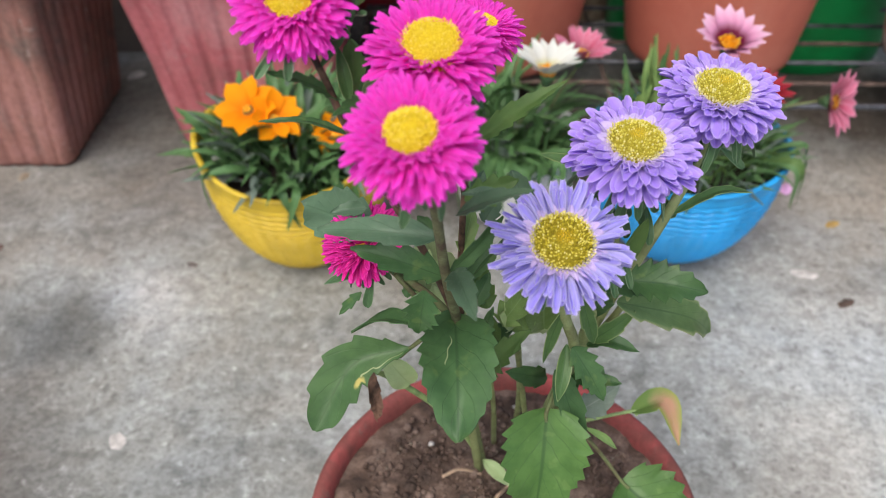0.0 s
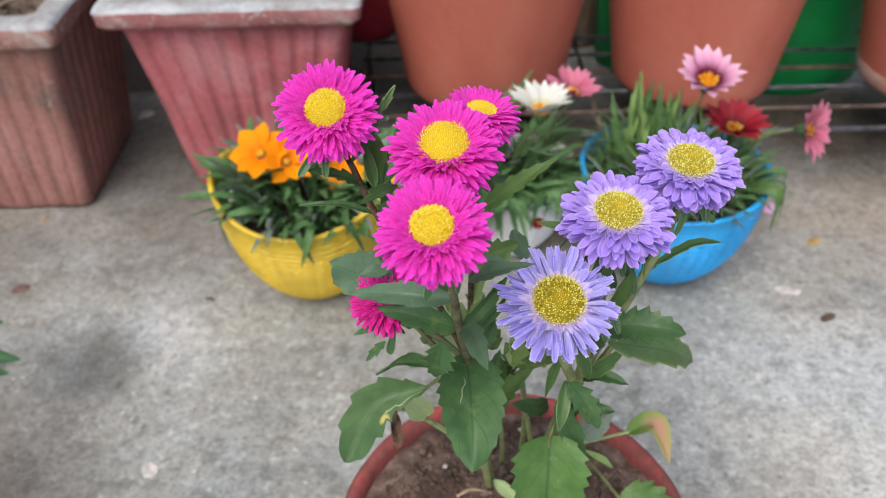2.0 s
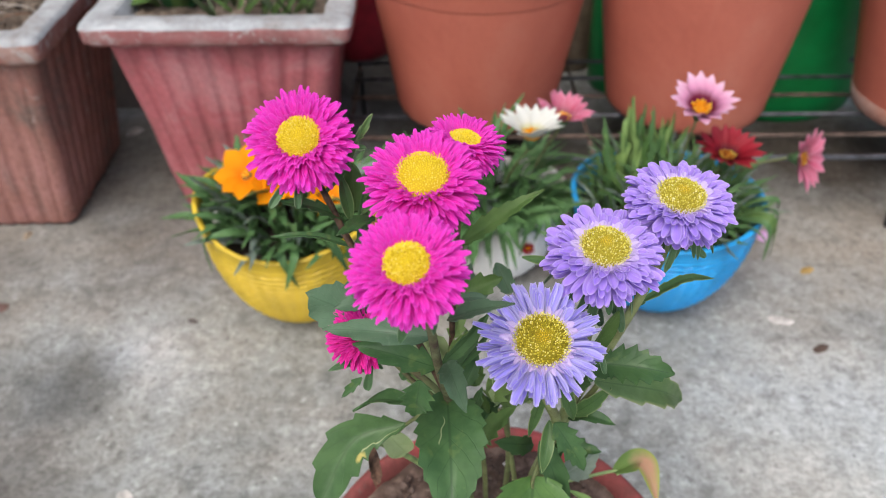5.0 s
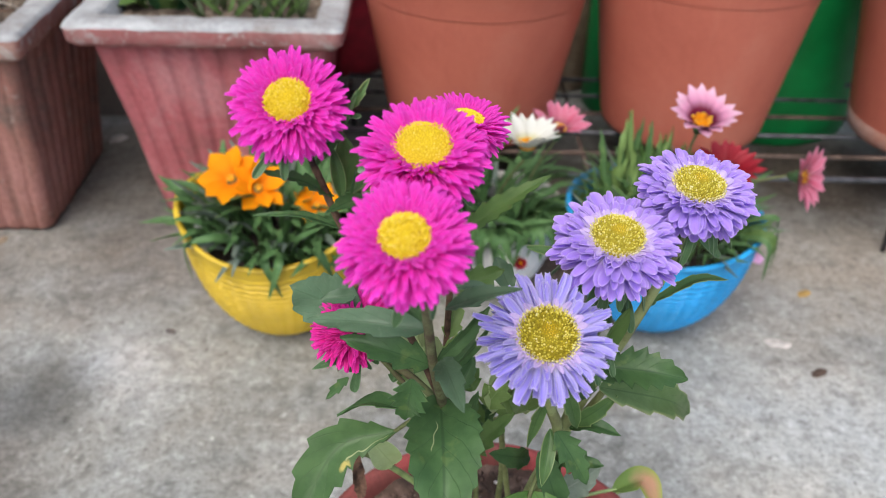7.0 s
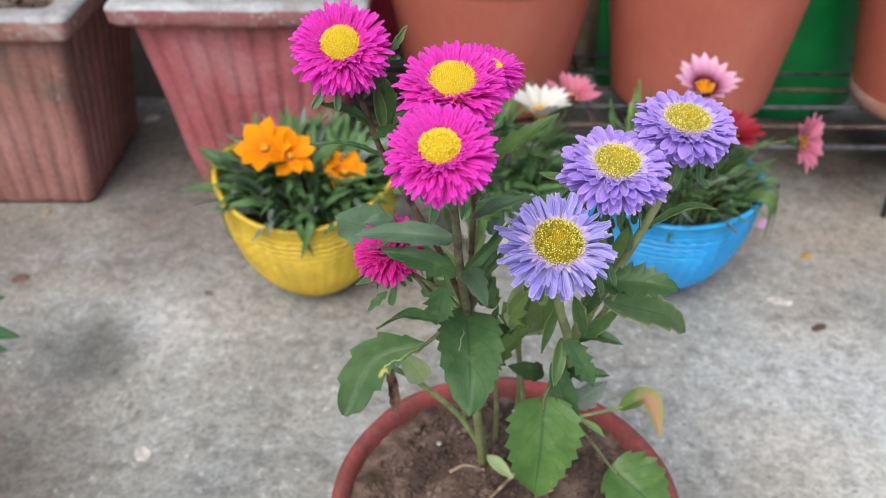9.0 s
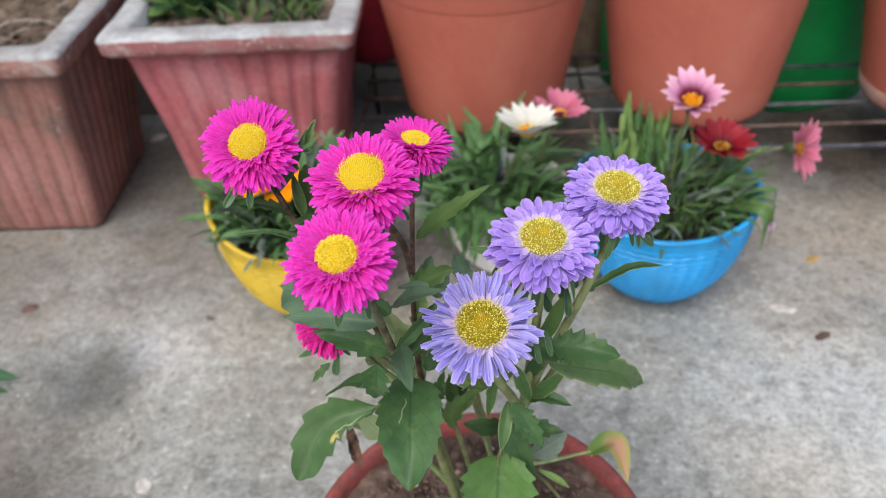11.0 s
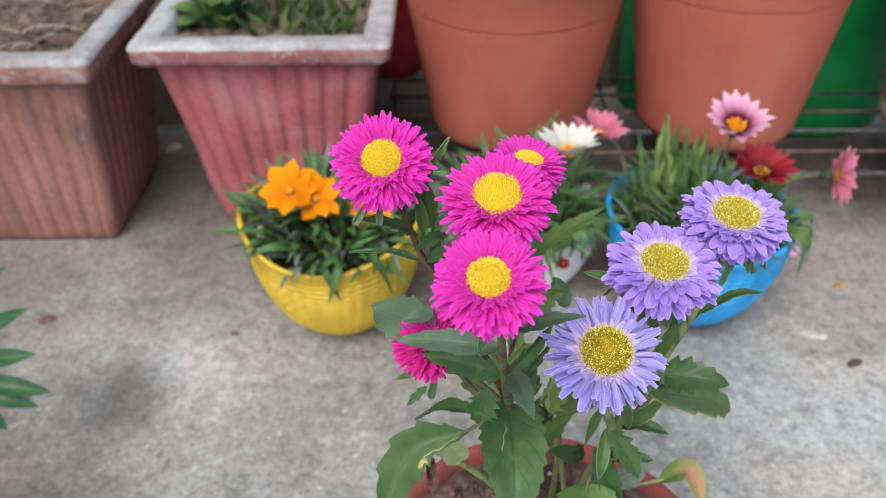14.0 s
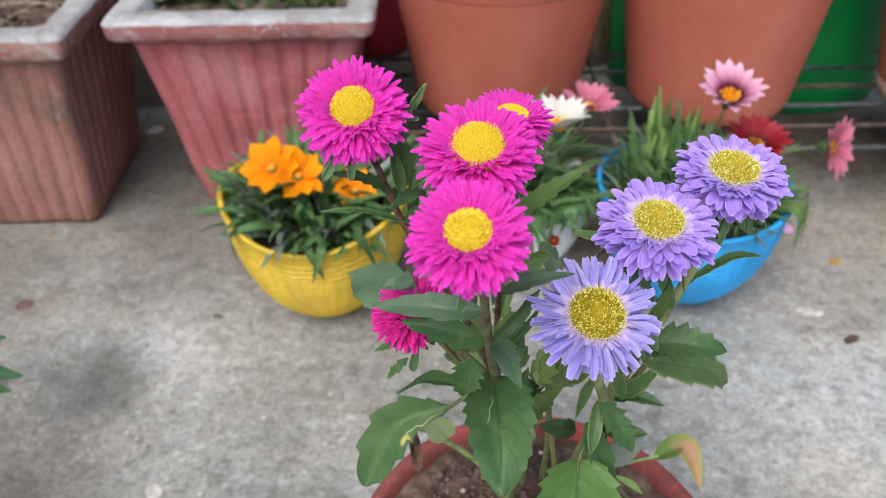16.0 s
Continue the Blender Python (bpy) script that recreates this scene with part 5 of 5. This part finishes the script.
leaf(lilac, (0.0788, 0.4408, 0.4152), (0.0998, 0.4224, 0.3528), 0.0195, (0.3, -0.85, 0.3), 0.05, LEAF, 3)
leaf(lilac, (0.080, 0.425, 0.455), (0.074, 0.400, 0.430), 0.010, (0.0, -0.9, 0.3), 0.05, LEAF_EDGED, 0, "lance")
leaf(lilac, (0.093, 0.44, 0.465), (0.100, 0.425, 0.50), 0.016, (0.3, -0.8, 0.4), 0.05, LEAF, 3, "lance")
leaf(lilac, (0.098, 0.438, 0.50), (0.116, 0.43, 0.55), 0.016, (0.4, -0.8, 0.3), 0.05, LEAF_DARK, 0, "lance")
leaf(lilac, (0.042, 0.462, 0.436), (0.057, 0.460, 0.469), 0.018, (0.1, -0.6, 0.8), 0.05, LEAF_LIME, 3, depth=0.3)
leaf(lilac, (0.074, 0.480, 0.414), (0.066, 0.474, 0.468), 0.030, (0.0, -0.5, 0.85), 0.06, LEAF_LIME, 3)
leaf(lilac, (0.0278, 0.4493, 0.4322), (0.0339, 0.4394, 0.4729), 0.0101, (0.0, -0.6, 0.8), 0.06, LEAF, 4, depth=0.25)
leaf(lilac, (0.0705, 0.3998, 0.5096), (0.0652, 0.4174, 0.4464), 0.0078, (0.0, -0.95, 0.2), -0.04, LEAF_EDGED, 2, "lance")
leaf(lilac, (0.084, 0.420, 0.498), (0.095, 0.420, 0.461), 0.010, (0.2, -0.95, 0.2), 0.05, LEAF_EDGED, 2, "lance")
leaf(lilac, (0.088, 0.430, 0.508), (0.125, 0.430, 0.494), 0.017, (0.1, -0.5, 0.85), 0.06, LEAF, 3, "lance")
leaf(lilac, (0.098, 0.442, 0.440), (0.123, 0.440, 0.470), 0.012, (0.0, -0.8, 0.6), 0.08, LEAF_EDGED, 3, "lance")
leaf(lilac, (0.038, 0.472, 0.404), (0.036, 0.470, 0.436), 0.012, (0.0, -0.8, 0.6), 0.05, LEAF_DARK, 3)
part("stem", tube([(0.084, 0.535, SOIL_Z), (0.072, 0.50, 0.28), (0.056, 0.475, 0.395), (0.050, 0.465, 0.420)], 0.0026, 0.002, 14, 8), STEM_LIGHT, lilac)
leaf(lilac, (0.1065, 0.4486, 0.3445), (0.1333, 0.4505, 0.3170), 0.0057, (0.2, -0.5, 0.8), 0.12, LEAF_LIME, 0, "lance")
leaf(lilac, (0.038, 0.50, 0.235), (0.062, 0.478, 0.228), 0.012, (0.0, -0.5, 0.8), 0.1, LEAF_PALE, 0, "lance")


leaf(lilac, (0.1152, 0.4813, 0.5245), (0.1156, 0.4715, 0.5189), 0.0061, (0.1, -0.85, 0.5), 0.08, BRACT, 0, "spoon", label="pale green bract under the flower")
leaf(lilac, (0.1182, 0.4626, 0.5409), (0.1192, 0.4486, 0.5303), 0.0070, (0.1, -0.85, 0.5), 0.08, BRACT, 0, "spoon", label="pale green bract under the flower")
leaf(lilac, (0.1057, 0.4540, 0.5392), (0.1087, 0.4397, 0.5281), 0.0062, (0.1, -0.85, 0.5), 0.08, BRACT, 0, "spoon", label="pale green bract under the flower")
leaf(lilac, (0.1350, 0.4756, 0.5319), (0.1420, 0.4645, 0.5244), 0.0064, (0.1, -0.85, 0.5), 0.08, BRACT, 0, "spoon", label="pale green bract under the flower")
leaf(lilac, (0.1212, 0.4548, 0.5392), (0.1221, 0.4375, 0.5246), 0.0054, (0.1, -0.85, 0.5), 0.08, BRACT, 0, "spoon", label="pale green bract under the flower")
leaf(lilac, (0.1285, 0.4721, 0.5360), (0.1288, 0.4619, 0.5300), 0.0056, (0.1, -0.85, 0.5), 0.08, BRACT, 0, "spoon", label="pale green bract under the flower")
leaf(lilac, (0.1002, 0.4607, 0.5398), (0.1010, 0.4502, 0.5334), 0.0059, (0.1, -0.85, 0.5), 0.08, BRACT, 0, "spoon", label="pale green bract under the flower")
leaf(lilac, (0.1748, 0.5050, 0.5491), (0.1882, 0.4938, 0.5410), 0.0053, (0.1, -0.85, 0.5), 0.08, BRACT, 0, "spoon", label="pale green bract under the flower")
leaf(lilac, (0.1631, 0.5123, 0.5430), (0.1646, 0.5033, 0.5383), 0.0050, (0.1, -0.85, 0.5), 0.08, BRACT, 0, "spoon", label="pale green bract under the flower")
leaf(lilac, (0.1039, 0.4249, 0.5278), (0.1083, 0.4096, 0.5154), 0.0041, (0.1, -0.85, 0.5), 0.08, BRACT, 0, "spoon", label="pale green bract under the flower")
leaf(lilac, (0.0976, 0.4228, 0.5179), (0.1007, 0.4098, 0.5084), 0.0042, (0.1, -0.85, 0.5), 0.08, BRACT, 0, "spoon", label="pale green bract under the flower")
leaf(lilac, (0.1549, 0.5127, 0.5439), (0.1531, 0.5036, 0.5394), 0.0050, (0.1, -0.85, 0.5), 0.08, BRACT, 0, "spoon", label="pale green bract under the flower")
leaf(lilac, (0.062, 0.500, 0.410), (0.072, 0.480, 0.462), 0.026, (0.1, -0.8, 0.5), 0.06, LEAF_LIME, 4)
leaf(lilac, (0.074, 0.495, 0.395), (0.058, 0.482, 0.440), 0.018, (-0.2, -0.8, 0.5), 0.06, LEAF_PALE, 3)
leaf(lilac, (0.078, 0.470, 0.375), (0.046, 0.452, 0.400), 0.016, (-0.1, -0.7, 0.6), 0.10, LEAF, 4, "lance")
leaf(lilac, (0.092, 0.455, 0.392), (0.124, 0.440, 0.402), 0.015, (0.1, -0.6, 0.8), 0.12, LEAF, 4, depth=0.3)
leaf(pink, (0.022, 0.470, 0.395), (0.006, 0.455, 0.430), 0.018, (-0.2, -0.8, 0.5), 0.08, LEAF_LIME, 3)
leaf(pink, (0.0536, 0.4776, 0.5240), (0.0441, 0.4907, 0.5404), 0.0163, (0.0, -0.7, 0.7), 0.06, LEAF_SHEEN, 3, "ovate")
leaf(pink, (0.0119, 0.3985, 0.5882), (0.0306, 0.3993, 0.5879), 0.0058, (0.0, -0.4, 0.9), 0.08, LEAF_SHEEN, 0, "spoon")
leaf(pink, (-0.0418, 0.4483, 0.5420), (-0.0624, 0.4459, 0.5404), 0.0093, (-0.1, -0.6, 0.8), 0.06, LEAF_SHEEN, 4, depth=0.10)
leaf(pink, (0.0092, 0.4328, 0.4966), (0.0327, 0.4517, 0.5177), 0.0135, (0.4, -0.7, 0.5), 0.06, LEAF, 4, depth=0.2)
leaf(pink, (-0.0025, 0.4474, 0.4914), (-0.0145, 0.4597, 0.5069), 0.0139, (-0.2, -0.8, 0.5), 0.06, LEAF_PALE, 3, depth=0.2)
leaf(pink, (0.0018, 0.4403, 0.4513), (-0.0036, 0.4591, 0.4742), 0.0152, (-0.1, -0.9, 0.4), 0.06, LEAF_PALE, 3, depth=0.2)
leaf(pink, (0.0140, 0.4572, 0.5021), (0.0209, 0.4751, 0.5231), 0.0122, (0.2, -0.8, 0.5), 0.06, LEAF_LIME, 3, depth=0.2)
leaf(pink, (0.0275, 0.4757, 0.4609), (0.0245, 0.4909, 0.4794), 0.0113, (0.1, -0.8, 0.5), 0.06, LEAF_DARK, 3, depth=0.2)
leaf(pink, (-0.0199, 0.4382, 0.4815), (-0.0139, 0.4500, 0.4953), 0.0082, (-0.2, -0.8, 0.5), 0.06, LEAF, 3, depth=0.2)
leaf(pink, (0.0202, 0.4782, 0.5269), (0.0270, 0.4901, 0.5407), 0.0106, (0.2, -0.8, 0.5), 0.06, LEAF_SHEEN, 3, depth=0.2)
leaf(pink, (0.0601, 0.4678, 0.4180), (0.0472, 0.4876, 0.4426), 0.0179, (0.0, -0.8, 0.6), 0.06, LEAF_LIME, 4, depth=0.2)
leaf(pink, (0.0324, 0.4577, 0.4546), (0.0234, 0.4739, 0.4747), 0.0146, (0.1, -0.7, 0.6), 0.06, LEAF_DARK, 4, depth=0.16)
leaf(pink, (0.0215, 0.4434, 0.4695), (0.0318, 0.4575, 0.4856), 0.0116, (0.1, -0.7, 0.6), 0.06, LEAF, 4, depth=0.16)
leaf(pink, (0.0114, 0.4506, 0.4943), (0.0279, 0.4606, 0.5053), 0.0090, (0.1, -0.7, 0.6), 0.06, LEAF_LIME, 4, depth=0.16)
leaf(pink, (-0.0106, 0.4497, 0.4635), (-0.0187, 0.4604, 0.4767), 0.0093, (0.1, -0.7, 0.6), 0.06, LEAF_LIME, 4, depth=0.16)
leaf(pink, (0.0282, 0.4856, 0.5041), (0.0385, 0.4967, 0.5166), 0.0126, (0.1, -0.7, 0.6), 0.06, LEAF_SHEEN, 4, depth=0.16)
leaf(pink, (-0.0020, 0.4472, 0.5224), (-0.0128, 0.4545, 0.5319), 0.0102, (0.1, -0.7, 0.6), 0.06, LEAF, 4, depth=0.16)
leaf(pink, (0.010, 0.470, 0.425), (0.000, 0.472, 0.486), 0.022, (0.0, -0.9, 0.3), 0.05, LEAF_PALE, 3)
part("stem", tube([(0.050, 0.545, SOIL_Z - 0.004), (0.044, 0.505, 0.30), (0.034, 0.468, 0.40)], 0.0026, 0.0018, 16, 8), STEM_LIGHT, pink)
part("stem", tube([(0.098, 0.540, SOIL_Z - 0.004), (0.100, 0.490, 0.31), (0.096, 0.455, 0.40)], 0.0030, 0.0022, 16, 8), STEM_LIGHT, lilac)


# ---- the plant at the yard's edge, in its own pot ----
bucket("small_pot", (-0.83, 0.745), 0.075, 0.095, 0.15, TERRACOTTA, "small terracotta pot standing on the concrete", "flower pot")
edge_plant = thing("leafy_plant", (-0.83, 0.745, 0.125), "leafy plant with glossy lance-shaped green leaves in a small pot", "plant")
rnd = random.Random(77)
part("stem", tube([(-0.83, 0.745, 0.12), (-0.75, 0.75, 0.18), (-0.635, 0.76, 0.24)], 0.004, 0.003), STEM, edge_plant)
for base, tip, w in (((-0.60, 0.765, 0.235), (-0.530, 0.768, 0.277), 0.020), ((-0.615, 0.755, 0.20), (-0.535, 0.755, 0.215), 0.024), ((-0.62, 0.750, 0.175), (-0.530, 0.747, 0.158), 0.024), ((-0.625, 0.745, 0.165), (-0.548, 0.740, 0.140), 0.022), ((-0.63, 0.79, 0.26), (-0.57, 0.82, 0.30), 0.018), ((-0.61, 0.735, 0.15), (-0.585, 0.72, 0.12), 0.016), ((-0.64, 0.76, 0.23), (-0.58, 0.75, 0.215), 0.022), ((-0.64, 0.77, 0.24), (-0.60, 0.80, 0.27), 0.018)):
    part("leaf", blade(base, tip, w, (0.1, -0.6, 0.75), 0.08, 0.2, 0, 0, "lance", 16, 4, 0.02, rnd), LEAF_SIDE, edge_plant)
    part("leaf_stalk", tube([(-0.66, 0.757, 0.215), Vector(base).lerp(Vector((-0.66, 0.757, 0.215)), 0.5), base], 0.002, 0.0015, 6, 6), STEM, edge_plant)

# ---- green shoots in the red planter ----
shoot = thing("small_plant", (-0.43, 1.425, 0.362), "small broad-leaved green plant in the fluted planter", "plant")
for k in range(15):
    a = k * 2.4
    p = Vector((-0.43 + 0.030 * math.cos(a), 1.425 + 0.025 * math.sin(a), 0.362))
    q = p + Vector((0.052 * math.cos(a), 0.050 * math.sin(a), 0.012 + 0.026 * (k % 3)))
    part("leaf", blade(p, q, 0.048, (0, 0, 1), 0.22, 0.2, 0, 0, "ovate", 14, 6, 0.05, rnd), LEAF_SIDE if k % 2 else LEAF_DARK, shoot)
weeds = thing("grass_tuft", (RED_AT[0] + 0.06, RED_AT[1] + 0.06, 0.36), "sparse grassy weeds growing in the fluted planter", "weeds")
for k in range(60):
    p = Vector((rnd.uniform(-0.36, -0.19), rnd.uniform(1.35, 1.52), 0.360))
    q = p + Vector((rnd.uniform(-0.05, 0.05), rnd.uniform(-0.04, 0.03), rnd.uniform(0.03, 0.07)))
    part("grass_blade", blade(p, q, rnd.uniform(0.005, 0.011), (0.2, -0.8, 0.5), 0.12, 0.2, 0, 0, "lance", 8, 2, 0.02, rnd), LEAF_SHADE if k % 3 else LEAF_DARK, weeds)
for k in range(30):
    x, y, a = BROWN_AT[0] + rnd.uniform(0.0, 0.14), BROWN_AT[1] + rnd.uniform(-0.14, 0.12), rnd.uniform(0, 6.28)
    d = Vector((math.cos(a), math.sin(a), 0)) * rnd.uniform(0.02, 0.05)
    c0 = Vector((x, y, 0.366))
    ob = new("dry_twig", tube([c0 - d, c0 + Vector((0, 0, 0.008)), c0 + d], 0.0015, 0.0010, 8, 6).mesh("dry_twig", (LEAF_DRY, SOIL_GREY, STRAW_GREY)[k % 3]))
    tagged(ob, "dry brown twig lying on the planter soil", "twig", "dry twigs")


# ---- litter on the ground ----
def scrap(name, at, size, mat, label, seed, flat=0.25):
    r = random.Random(seed)
    g = Geo()
    n = 18
    v = [(0, 0, size * flat)]
    for ring, (k, z) in enumerate(((0.6, 0.85), (1.0, 0.0))):
        for i in range(n):
            a = 6.283 * i / n
            q = size * k * (0.92 + 0.13 * math.sin(a * 2 + seed) + 0.07 * math.sin(a * 5 + seed * 2))
            v.append((q * math.cos(a) * 1.25, q * math.sin(a) * 0.75, size * flat * z))
    f = [(0, 1 + i, 1 + (i + 1) % n) for i in range(n)] + [(1 + i, 1 + n + i, 1 + n + (i + 1) % n, 1 + (i + 1) % n) for i in range(n)]
    ob = new(name, g.add(v, f).mesh(name, mat))
    ob.matrix_basis = pose(*at, 0, 0, r.uniform(0, 180))
    return tagged(ob, label, "litter")


scrap("dry_leaf", (0.588, 0.952, 0.0005), 0.012, plain("dark_scrap", (0.09, 0.06, 0.045), 0.8), "dark dry leaf scrap on the concrete", 1)
scrap("pale_petal", (0.548, 1.016, 0.0005), 0.016, CHIP, "pale fallen petal on the concrete", 2)
scrap("dry_leaf", (0.635, 1.141, 0.0005), 0.012, plain("ochre_scrap", (0.38, 0.25, 0.08), 0.8), "ochre dry leaf scrap on the concrete", 3)
scrap("stone", (-0.703, 1.061, 0.0), 0.014, plain("brown_stone", (0.15, 0.09, 0.075), 0.8), "small brown stone on the concrete", 4, 0.5)
scrap("paint_spot", (-0.395, 0.695, 0.0004), 0.013, CHIP, "pale chip lying on the concrete", 5, 0.08)
scrap("stone", (-0.383, 1.027, 0.0), 0.008, plain("grey_stone", (0.14, 0.12, 0.11), 0.8), "small dark stone on the concrete", 6, 0.5)
scrap("pale_petal", (0.590, 1.240, 0.0005), 0.015, plain("lilac_scrap", (0.68, 0.38, 0.66), 0.6), "fallen lilac petal on the concrete", 7)
scrap("stone", (-0.645, 1.633, 0.0), 0.016, CHIP, "small pale stone on the concrete between the planters", 8, 0.6)
scrap("stone", (-0.733, 1.258, 0.0), 0.010, plain("tan_stone", (0.30, 0.24, 0.17), 0.8), "small tan stone at the foot of the planter", 9, 0.6)
